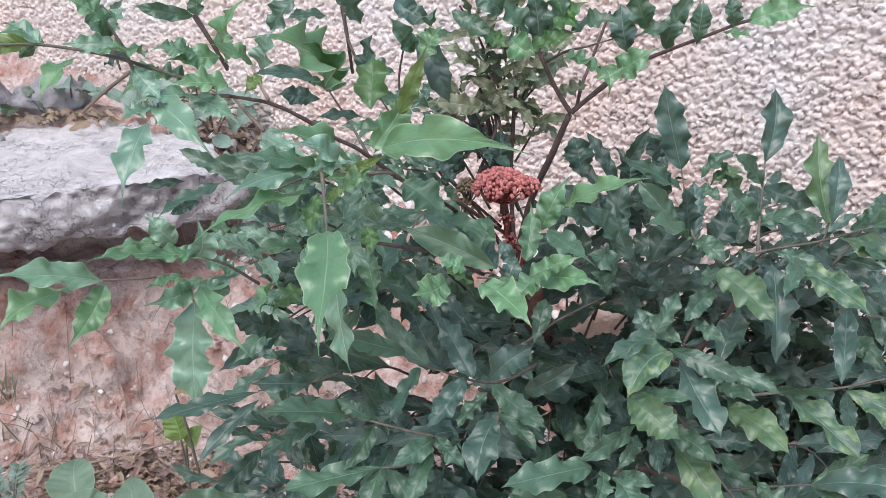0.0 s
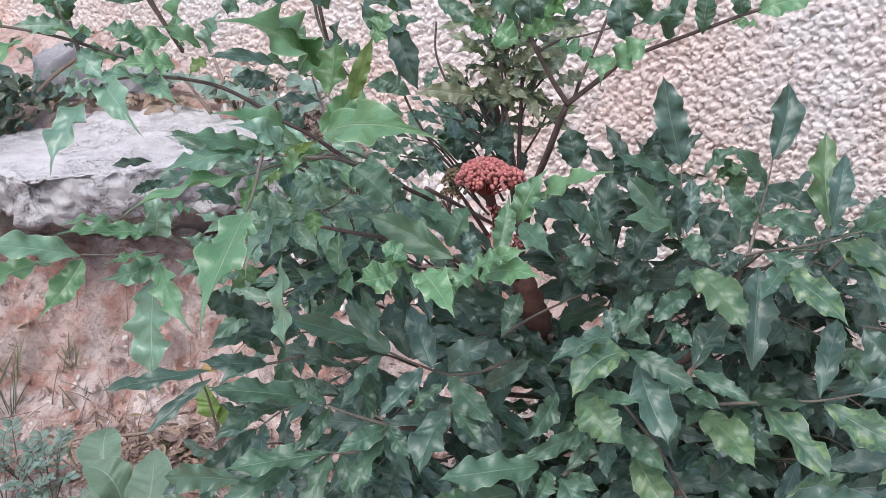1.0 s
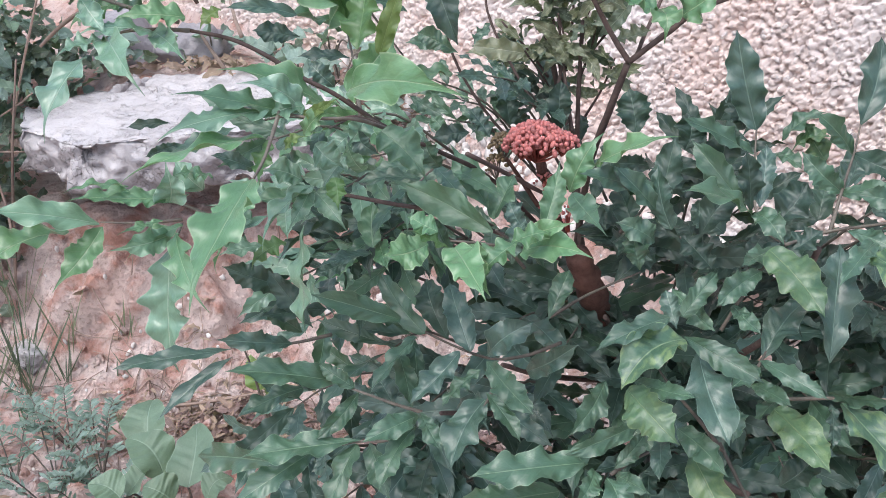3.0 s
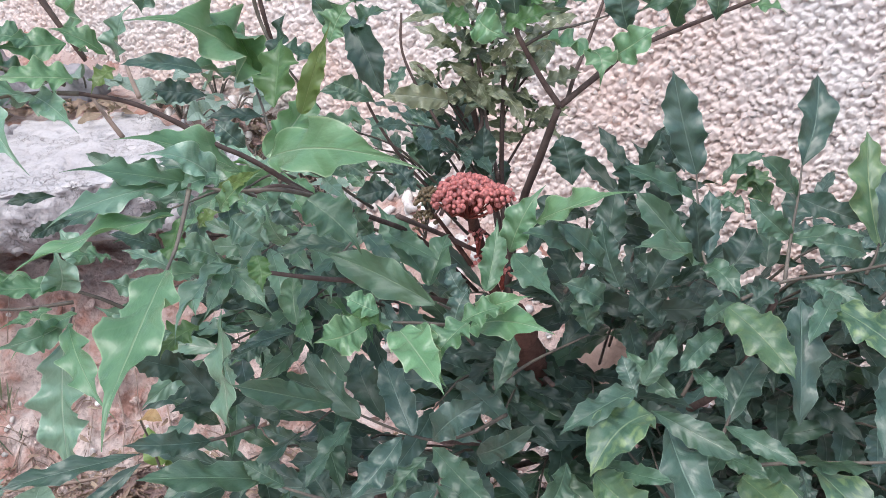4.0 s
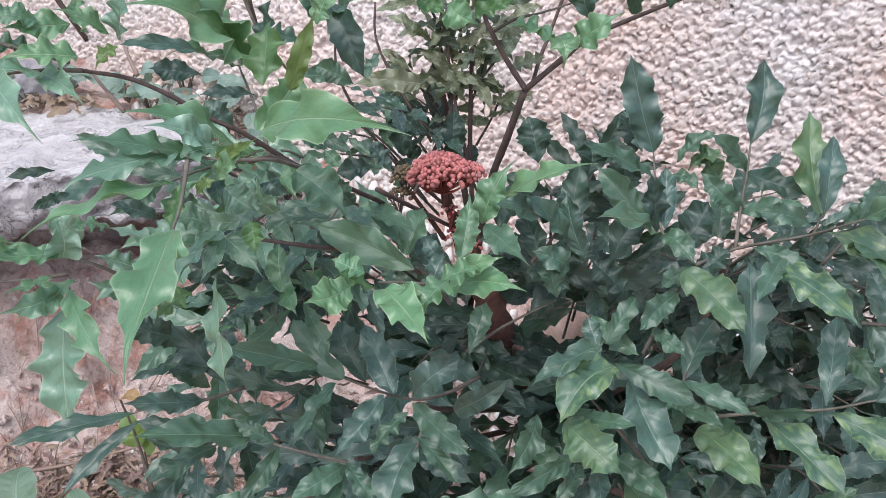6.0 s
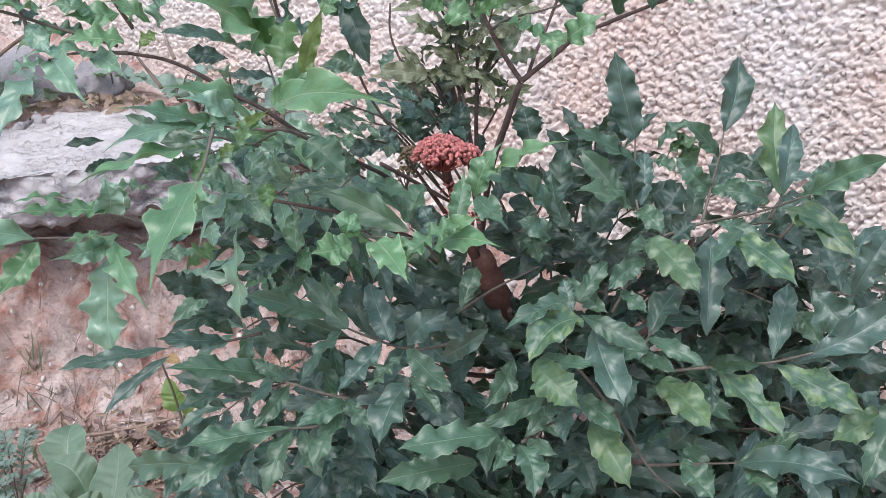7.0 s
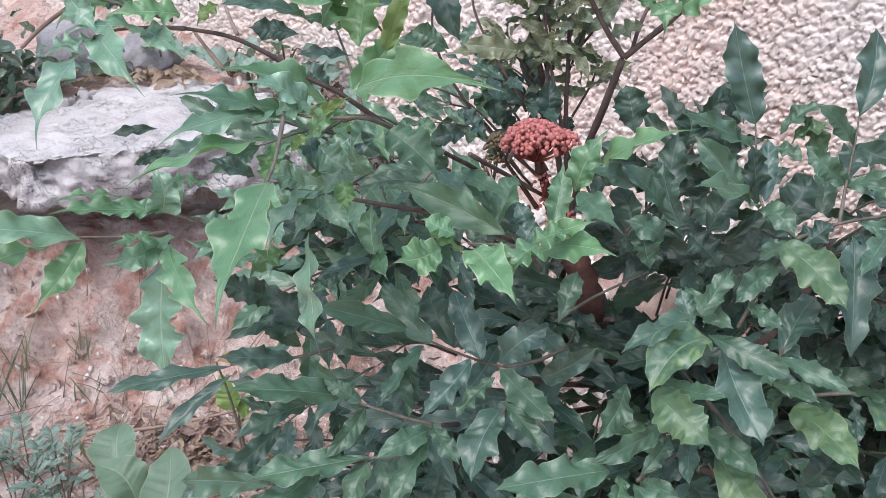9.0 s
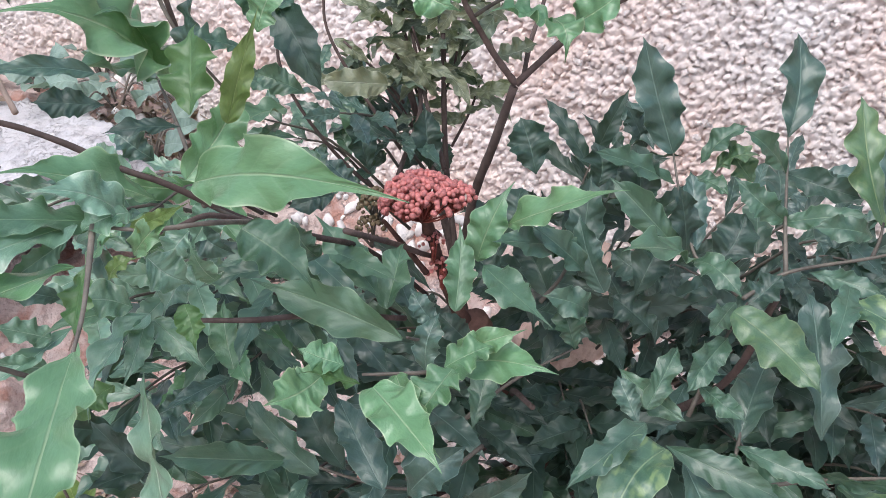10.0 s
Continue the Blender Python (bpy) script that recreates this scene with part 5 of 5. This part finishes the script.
# ---- bank: rocks, twigs, litter, grass and weeds ----
def rock(centre, size, seed, material, label):
    """A rough boulder, broken by a few flat faces."""
    rng = random.Random(seed)
    bm = bmesh.new()
    bmesh.ops.create_icosphere(bm, subdivisions=4, radius=0.5)
    cuts = []
    for _ in range(9):
        d = Vector((rng.gauss(0, 1), rng.gauss(0, 1), rng.gauss(0, 0.8))).normalized()
        cuts.append((d, rng.uniform(0.27, 0.42)))
    shift = Vector((seed * 2.3, seed * 1.1, 0))
    for v in bm.verts:
        for d, far in cuts:
            over = v.co.dot(d) - far
            if over > 0:
                v.co -= d * over
        v.co *= 1 + 0.16 * noise.fractal(v.co * 6 + shift, 0.6, 2.2, 6)
    bmesh.ops.scale(bm, vec=size, verts=bm.verts[:])
    me = bpy.data.meshes.new("rock")
    bm.to_mesh(me)
    bm.free()
    me.materials.append(material)
    me.polygons.foreach_set("use_smooth", [True] * len(me.polygons))
    return tagged(put(new("rock", me), None, Matrix.Translation(centre)), label, "rock")


rock((-1.17, 2.80, 0.66), (0.24, 0.17, 0.17), 4, GREY_ROCK, "grey broken rock behind the pale slab")
rock((-1.30, 2.84, 0.62), (0.10, 0.12, 0.10), 9, GREY_ROCK, "small grey rock behind the pale slab")
rock((-1.40, 2.84, 0.68), (0.26, 0.22, 0.28), 5, GREY_ROCK, "grey angular rock half covered by leaves")
rock((0.37, 2.14, 0.24), (0.30, 0.22, 0.36), 6, PINK_ROCK, "pinkish smooth boulder at the foot of the wall")
rock((0.88, 1.90, 0.14), (0.24, 0.20, 0.30), 7, PINK_ROCK, "pinkish rough stone at the foot of the wall")
rock((-1.29, 1.99, 0.06), (0.10, 0.10, 0.11), 8, CONCRETE, "pale stone lying against the bank")


def drop(x, y, up=0.0):
    return Vector((x, y, ground_height(x, y) + up))


def fallen_stick(points, radius):
    line = [drop(x, y, radius * 0.8 + lift) for x, y, lift in points]
    v, f = tube(line, radius, radius * 0.6, 7, 5, 0.3, line[0])
    tagged(put(new("stick", mesh_of("stick", v, f, TWIG)), None, Matrix.Translation(line[0])), "thin dry stick lying on the earth", "stick", "fallen sticks")


fallen_stick([(-0.95, 1.88, 0.01), (-0.82, 1.94, 0.02), (-0.66, 2.0, 0.015)], 0.005)
fallen_stick([(-0.86, 1.98, 0.0), (-0.76, 1.90, 0.01), (-0.62, 1.84, 0.0)], 0.0035)
fallen_stick([(-0.70, 1.98, 0.0), (-0.62, 1.90, 0.01), (-0.50, 1.86, 0.0)], 0.003)
fallen_stick([(-1.14, 1.80, 0.0), (-1.02, 1.86, 0.01), (-0.92, 1.86, 0.0)], 0.003)
fallen_stick([(0.50, 1.62, 0.0), (0.64, 1.66, 0.01), (0.78, 1.62, 0.0)], 0.004)

for points, r in (([(-1.30, 2.07, 0.01), (-1.16, 2.03, 0.02), (-1.02, 2.06, 0.01)], 0.0016), ([(-1.22, 2.14, 0.01), (-1.10, 2.06, 0.02), (-0.98, 2.00, 0.01)], 0.0014),
                  ([(-0.92, 2.18, 0.01), (-0.86, 2.08, 0.02), (-0.84, 1.98, 0.01)], 0.0013), ([(-1.38, 1.96, 0.01), (-1.24, 1.92, 0.02), (-1.12, 1.95, 0.01)], 0.0018),
                  ([(-0.78, 2.16, 0.01), (-0.74, 2.07, 0.02), (-0.66, 2.02, 0.01)], 0.0013)):
    fallen_stick(points, r)
strewn = random.Random(12)
for _ in range(14):
    x, y, a, l = strewn.gauss(-0.85, 0.2), strewn.gauss(1.82, 0.09), strewn.uniform(-0.8, 0.8), strewn.uniform(0.08, 0.2)
    fallen_stick([(x, y, 0.004), (x + math.cos(a) * l * 0.5, y + math.sin(a) * l * 0.5 + 0.01, 0.012), (x + math.cos(a) * l, y + math.sin(a) * l, 0.006)], strewn.uniform(0.0016, 0.0032))
mess = random.Random(31)
litter = Heap()
for _ in range(620):
    if mess.random() < 0.6:
        x, y = mess.gauss(-0.72, 0.16), mess.gauss(1.86, 0.12)
    else:
        x, y = mess.uniform(-1.2, 1.0), mess.uniform(1.1, 2.1)
    p = drop(x, y, 0.006)
    a = mess.uniform(0, 6.28)
    size = mess.uniform(0.02, 0.055)
    tip = p + Vector((math.cos(a), math.sin(a), mess.uniform(-0.1, 0.45))) * size
    heap_leaf(litter, p, tip, size * mess.uniform(0.12, 0.28), 0, mess, SCRAP_FORMS, 0, 60)
for _ in range(1900):
    x, y = (mess.uniform(-0.45, 1.05), mess.uniform(1.15, 2.2)) if mess.random() < 0.8 else (mess.gauss(-0.66, 0.1), mess.gauss(1.84, 0.08))
    p = drop(x, y, 0.008)
    a, size = mess.uniform(0, 6.28), mess.uniform(0.02, 0.06)
    tip = p + Vector((math.cos(a), math.sin(a), mess.uniform(-0.1, 0.45))) * size
    heap_leaf(litter, p, tip, size * mess.uniform(0.18, 0.36), mess.choice((0, 2, 2)), mess, SCRAP_FORMS, 0, 60)
for _ in range(40):
    p = Vector((mess.gauss(-1.12, 0.12), mess.gauss(2.70, 0.04), 0.635))
    a, size = mess.uniform(0, 6.28), mess.uniform(0.03, 0.07)
    heap_leaf(litter, p, p + Vector((math.cos(a), math.sin(a), 0.3)) * size, size * 0.35, 0, mess, SCRAP_FORMS, 0, 60)
for _ in range(260):
    x, y = mess.gauss(-0.78, 0.24), mess.gauss(1.86, 0.14)
    a, l = mess.uniform(0, 3.14), mess.uniform(0.03, 0.09)
    p, q = drop(x, y, 0.004), drop(x + math.cos(a) * l, y + math.sin(a) * l, 0.008)
    v, f = tube([p, p.lerp(q, 0.5) + Vector((0, 0, 0.006)), q], 0.0016, 0.001, 4, 3)
    litter.add(v, f, None, None, 1)
for _ in range(260):
    x, y = mess.gauss(-0.58, 0.09), mess.gauss(2.60, 0.07)
    a, l = mess.gauss(-0.4, 0.5), mess.uniform(0.04, 0.13)
    p, q = drop(x, y, 0.006 + mess.uniform(0, 0.02)), drop(x + math.cos(a) * l, y + math.sin(a) * l, 0.012)
    v, f = tube([p, p.lerp(q, 0.5) + Vector((0, 0, 0.008)), q], 0.0018, 0.001, 4, 3)
    litter.add(v, f, None, None, 1)
    if mess.random() < 0.5:
        heap_leaf(litter, p, p + Vector((math.cos(a), math.sin(a), 0.2)) * 0.05, 0.016, mess.choice((0, 2)), mess, SCRAP_FORMS, 0, 60)
tagged(litter.build("leaf_litter", [LEAF["straw"], TWIG, LEAF["brown"]]), "dry curled leaves and twig bits on the earth", "leaf litter", "", "stuff")

grit = Heap()
forms = [lump(50 + i, 2, 0.3) for i in range(5)]
for _ in range(900):
    if mess.random() < 0.55:
        s, out = mess.uniform(-0.9, 1.0), abs(mess.gauss(0.02, 0.12))
        p = on_wall(s, 0, out)
        x, y, size = p.x, p.y, mess.uniform(0.012, 0.032)
    else:
        x, y, size = mess.uniform(-1.4, 0.9), mess.uniform(1.3, 2.2), mess.uniform(0.005, 0.016)
    v, f = mess.choice(forms)
    m = Matrix.LocRotScale(drop(x, y, size * 0.2), Euler((mess.uniform(0, 3), mess.uniform(0, 3), mess.uniform(0, 3))), (size * 1.3, size, size * 0.7))
    grit.add(v, f, m)
for x, y, sx, sy, count in ((0.14, 2.08, 0.09, 0.1, 70), (-0.50, 2.36, 0.07, 0.09, 50), (0.62, 1.86, 0.12, 0.07, 50)):
    for _ in range(count):
        v, f = mess.choice(forms)
        size = mess.uniform(0.008, 0.026)
        p = drop(mess.gauss(x, sx), mess.gauss(y, sy), size * 0.25)
        grit.add(v, f, Matrix.LocRotScale(p, Euler((mess.uniform(0, 3), mess.uniform(0, 3), mess.uniform(0, 3))), (size * 1.3, size, size * 0.7)))
clods = Heap()
crumbs = [lump(400 + i, 2, 0.6) for i in range(6)]
for _ in range(700):
    x, y = mess.uniform(-1.45, -0.35), mess.uniform(1.35, 2.22)
    if mess.random() > 0.35 + 0.9 * noise.noise(Vector((x * 5, y * 5, 3.0))) + 0.25:
        continue
    size = 0.006 + 0.026 * mess.random() ** 3
    v, f = mess.choice(crumbs)
    clods.add(v, f, Matrix.LocRotScale(drop(x, y, size * 0.12), Euler((mess.uniform(0, 3), mess.uniform(0, 3), mess.uniform(0, 3))), (size * 1.3, size, size * 0.8)))
tagged(clods.build("earth_clods", [SOIL], None, (0, 0, 0), False), "broken clods of pink earth on the bank", "earth clods", "", "stuff")
tagged(grit.build("gravel", [PEBBLE]), "loose pale stone chips and grit on the earth", "gravel", "", "stuff")


def grass_tuft(x, y, count, height, seed, tone="weed"):
    rng = random.Random(seed)
    foot = drop(x, y, -0.01)
    tuft = thing("grass_tuft", foot, "tuft of thin green grass blades on the bank", "grass", "grass tufts")
    for _ in range(count):
        a, lean = rng.uniform(0, 6.28), rng.uniform(0.1, 0.7)
        h = height * rng.uniform(0.5, 1.1)
        p = foot + Vector((rng.uniform(-0.02, 0.02), rng.uniform(-0.02, 0.02), 0))
        tip = p + Vector((math.cos(a) * lean, math.sin(a) * lean, 1)).normalized() * h
        v, f, uv = THIN_FORMS[rng.randrange(5)]
        key = ("grass", tone, rng.randrange(5))
        if key not in SHAPES:
            SHAPES[key] = mesh_of("grass_blade", v, f, LEAF[tone], True, uv)
        put(new("grass_blade", SHAPES[key]), tuft, leaf_pose(p, tip, rng.uniform(0.003, 0.0055), 0, rng, (0, -1, 0.3), 50))


for i, (x, y, count, height, tone) in enumerate(((-1.06, 2.06, 7, 0.13, "olive"), (-1.20, 2.02, 9, 0.20, "olive"), (-1.30, 1.98, 9, 0.22, "weed"), (-1.36, 2.06, 14, 0.27, "olive"), (-0.93, 1.80, 5, 0.10, "olive"), (-1.16, 1.78, 7, 0.14, "weed"), (-1.42, 1.94, 8, 0.25, "weed"), (-1.25, 1.90, 20, 0.27, "moss"), (-1.33, 1.86, 22, 0.29, "olive"), (-1.18, 1.94, 10, 0.18, "moss"), (-1.14, 2.74, 9, 0.1, "moss"), (-1.04, 2.0, 6, 0.12, "moss"), (-1.4, 1.8, 12, 0.22, "moss"))):
    grass_tuft(x, y, count, height, 60 + i, tone)


def broad_weed(foot, leaves, seed, tone="weed", label="low weed with broad soft light green leaves"):
    """A low weed with a few broad soft leaves on thin stalks."""
    rng = random.Random(seed)
    foot = Vector(foot)
    weed = thing("broad_leaf_weed", foot, label, "weed", "broad-leaved weeds")
    for base, tip, width in leaves:
        stalk = stem("leaf_stalk", weed, [tuple(foot), tuple(foot.lerp(Vector(base), 0.6) + Vector((0, 0, 0.03))), base], 0.003, 0.002, STALK, 6, 0.1)
        v, f, uv = leaf_form(seed + int(width * 1000), 0.03, 0.72, 3, 24, 10, 0.05, 0.05, True, 0.62)
        put(new("leaf", mesh_of("leaf", v, f, LEAF[tone], True, uv)), stalk, leaf_pose(base, tip, width, 0, rng))


broad_weed((-0.682, 1.507, 0.0), [((-0.685, 1.516, 0.195), (-0.716, 1.607, 0.242), 0.090), ((-0.623, 1.456, 0.184), (-0.707, 1.485, 0.234), 0.087), ((-0.679, 1.415, 0.160), (-0.649, 1.462, 0.209), 0.066), ((-0.668, 1.381, 0.180), (-0.729, 1.381, 0.205), 0.066)], 3)
broad_weed((-0.600, 1.502, 0.0), [((-0.558, 1.425, 0.187), (-0.595, 1.549, 0.239), 0.090), ((-0.568, 1.388, 0.183), (-0.619, 1.382, 0.214), 0.077), ((-0.509, 1.399, 0.185), (-0.477, 1.445, 0.204), 0.055)], 4)


for i, (x, y, count) in enumerate(((-0.80, 2.70, 8), (-0.66, 2.66, 9), (-0.55, 2.50, 9), (-0.46, 2.42, 8), (-0.90, 2.80, 7), (-1.10, 2.80, 8), (-0.42, 2.58, 8), (-0.74, 2.82, 6))):
    low = random.Random(300 + i)
    foot = drop(x, y, -0.01)
    leaves = []
    for k in range(count):
        a, out = 2.4 * k + low.uniform(-0.3, 0.3), low.uniform(0.03, 0.08)
        base = foot + Vector((math.cos(a) * out, math.sin(a) * out, low.uniform(0.03, 0.1)))
        tip = base + Vector((math.cos(a), math.sin(a), low.uniform(-0.1, 0.5))).normalized() * low.uniform(0.05, 0.085)
        leaves.append((tuple(base), tuple(tip), low.uniform(0.04, 0.065)))
    broad_weed(foot, leaves, 20 + i, "glauc", "low weed with rounded dusty grey-green leaves")


broad_weed((-0.55, 1.76, 0.02), [((-0.55, 1.74, 0.20), (-0.575, 1.76, 0.27), 0.06), ((-0.54, 1.74, 0.19), (-0.50, 1.73, 0.24), 0.04)], 9, "lime", "seedling with soft yellow-green leaves on the litter")
broad_weed((-0.47, 1.62, 0.1), [((-0.50, 1.59, 0.395), (-0.455, 1.575, 0.405), 0.032)], 12, "amber", "small plant with a yellowed orange leaf")


def feather_weed(x, y, height, seed):
    """A weed with finely divided leaves, bluish green."""
    rng = random.Random(seed)
    foot = drop(x, y, -0.01)
    weed = thing("feathery_weed", foot, "low weed with finely divided bluish-green leaves", "weed", "feathery weeds")
    for _ in range(7):
        a = rng.uniform(0, 6.28)
        tip = foot + Vector((math.cos(a) * 0.8, math.sin(a) * 0.8, 0.9)).normalized() * height * rng.uniform(0.7, 1.2)
        mid = foot.lerp(tip, 0.6) + Vector((0, 0, 0.03))
        frond = stem("frond_stalk", weed, [tuple(foot), tuple(mid), tuple(tip)], 0.0018, 0.001, STALK, 5, 0.1)
        leaf = Heap()
        line = smooth_line([foot, mid, tip], 8)
        way = (tip - foot).normalized()
        side = way.cross(Vector((0, 0, 1))).normalized()
        for k in range(5, len(line)):
            for s in (-1, 1):
                d = (way * 0.5 + side * s + Vector((0, 0, rng.uniform(-0.2, 0.2)))).normalized()
                heap_leaf(leaf, line[k], line[k] + d * 0.023 * rng.uniform(0.7, 1.2), 0.0065, 0, rng, THIN_FORMS)
        tagged(leaf.build("frond", [LEAF["glauc"]], frond, tuple(mid)), "", "", "", "stuff")


for i, (x, y) in enumerate(((-0.88, 1.62), (-0.98, 1.60), (-0.80, 1.56), (-1.02, 1.72), (-0.92, 1.50), (-0.78, 1.46), (-1.10, 1.62))):
    feather_weed(x, y, 0.17, 80 + i)

# a leafy bush beyond the end of the slab
bush = thing("bush", (-1.6, 2.3, 0.1), "dark leafy bush tangled with grey twigs beside the slab", "bush")
wild = random.Random(44)
clump = Heap()
for _ in range(900):
    p = Vector((wild.uniform(-2.0, -1.26), wild.uniform(1.98, 2.7), wild.uniform(0.12, 1.2)))
    if ((p.x + 1.66) / 0.42) ** 2 + ((p.y - 2.34) / 0.42) ** 2 + ((p.z - 0.62) / 0.66) ** 2 > 1 + 0.5 * noise.noise(p * 5):
        continue
    if p.x > -1.5 and p.y > 2.1 and p.z < 0.66:
        continue
    if p.x > -1.5 and p.y > 2.45 and wild.random() < 0.75:
        continue
    if p.x > -1.42 and wild.random() < 0.5:
        continue
    d = Vector((wild.uniform(-1, 1), wild.uniform(-1, 0.2), wild.uniform(-0.6, 0.6))).normalized()
    heap_leaf(clump, p, p + d * wild.uniform(0.04, 0.08), wild.uniform(0.03, 0.05), wild.choice((0, 1, 1, 2)), wild, SOFT_FORMS)
for cx, cy, cz, rx, ry, rz, count in ((-1.52, 2.50, 0.68, 0.16, 0.16, 0.15, 330), (-1.44, 2.20, 0.42, 0.1, 0.2, 0.26, 260), (-1.34, 2.68, 0.67, 0.1, 0.06, 0.06, 40)):
    for _ in range(count):
        p = Vector((cx + wild.gauss(0, rx * 0.55), cy + wild.gauss(0, ry * 0.55), cz + wild.gauss(0, rz * 0.55)))
        if p.z < 0.64 and p.x > -1.36 and p.y > 2.0:
            continue
        d = Vector((wild.uniform(-1, 1), wild.uniform(-1, 0.2), wild.uniform(-0.6, 0.6))).normalized()
        heap_leaf(clump, p, p + d * wild.uniform(0.03, 0.065), wild.uniform(0.022, 0.04), wild.choice((0, 0, 0, 1)), wild, SOFT_FORMS)
tagged(clump.build("bush_foliage", [LEAF["moss"], LEAF["glauc"], LEAF["weed"]], bush, (-1.7, 2.3, 0.5)), "", "", "", "stuff")
for i in range(26):
    x, y = wild.uniform(-1.9, -1.42), wild.uniform(1.95, 2.4)
    stem("twig", bush, [(x, y, 0.05), (x + wild.uniform(-0.1, 0.15), y - 0.05, 0.5), (x + wild.uniform(-0.3, 0.4), y - wild.uniform(0, 0.2), wild.uniform(0.5, 1.1))], 0.0045, 0.0025, TWIG, 6, 0.2)

# ---- stone chips of the wall: a fused roughcast relief with the proudest chips standing free ----
chips = np.random.RandomState(77)
CELL, S0, S1, Z0, Z1 = 0.0027, -2.3, 1.15, 0.2, 1.36
cols, rows = int((S1 - S0) / CELL), int((Z1 - Z0) / CELL)
relief = np.full((rows, cols), -0.004)
for _ in range(88000):
    s, z = chips.uniform(S0, S1), chips.uniform(Z0, Z1)
    w = 0.0046 + 0.0056 * chips.rand() ** 1.6
    h = w * chips.uniform(0.5, 0.92)
    turn, lift = chips.normal(0, 0.9), chips.uniform(-0.005, 0.0062)
    c0, c1 = max(0, int((s - w * 1.1 - S0) / CELL)), min(cols, int((s + w * 1.1 - S0) / CELL) + 2)
    r0, r1 = max(0, int((z - w * 1.1 - Z0) / CELL)), min(rows, int((z + w * 1.1 - Z0) / CELL) + 2)
    gs, gz = np.meshgrid(S0 + CELL * np.arange(c0, c1) - s, Z0 + CELL * np.arange(r0, r1) - z)
    p, q = (gs * np.cos(turn) + gz * np.sin(turn)) / w, (gz * np.cos(turn) - gs * np.sin(turn)) / h
    d = np.maximum(np.abs(p) ** 2.6 + np.abs(q) ** 2.6, 0)
    top = lift + 0.0072 * np.clip(1 - d, 0, 1) ** 0.26 + chips.normal(0, 0.22) * gs + chips.normal(0.15, 0.22) * gz
    relief[r0:r1, c0:c1] = np.where(d < 1, np.maximum(relief[r0:r1, c0:c1], top), relief[r0:r1, c0:c1])
relief += chips.normal(0, 0.0006, relief.shape)
gs, gz = np.meshgrid(S0 + CELL * np.arange(cols), Z0 + CELL * np.arange(rows))
points = np.array(FOOT) + gs[..., None] * np.array(ALONG) + gz[..., None] * np.array((0, 0, 1.0)) + (relief + 0.006)[..., None] * np.array(OUT)
i = np.arange(rows * cols).reshape(rows, cols)
a, b, c, d = i[:-1, :-1].ravel(), i[:-1, 1:].ravel(), i[1:, 1:].ravel(), i[1:, :-1].ravel()
facing = new("chip_facing", triangle_mesh("chip_facing", points.reshape(-1, 3), np.concatenate((np.stack((a, b, c), 1), np.stack((a, c, d), 1))), CHIP))
tagged(put(facing, wall, Matrix()), "", "", "", "stuff")
face = Matrix((ALONG, Vector((0, 0, 1)), OUT)).transposed().to_4x4()
CHIP_FORMS = []
for k in range(12):
    v, f = lump(300 + k, 2, 0.5)
    v = [(max(-0.44, min(0.44, x)), max(-0.42, min(0.42, y)), min(0.38, z)) for x, y, z in v]
    CHIP_FORMS.append(mesh_of("stone_chip", v, f, CHIP, k % 3 > 0))
for k in range(290):
    s, z = chips.uniform(-0.1, 1.05), chips.uniform(0.45, 1.2)
    w = chips.uniform(0.012, 0.024)
    turn = Euler((chips.normal(-0.3, 0.3), chips.normal(0, 0.3), chips.normal(0, 0.5))).to_matrix().to_4x4()
    put(new("stone_chip", CHIP_FORMS[k % 12]), wall, Matrix.Translation(on_wall(s, z, 0.015)) @ face @ turn @ Matrix.Diagonal((w, w * chips.uniform(0.5, 0.8), 0.012, 1)))
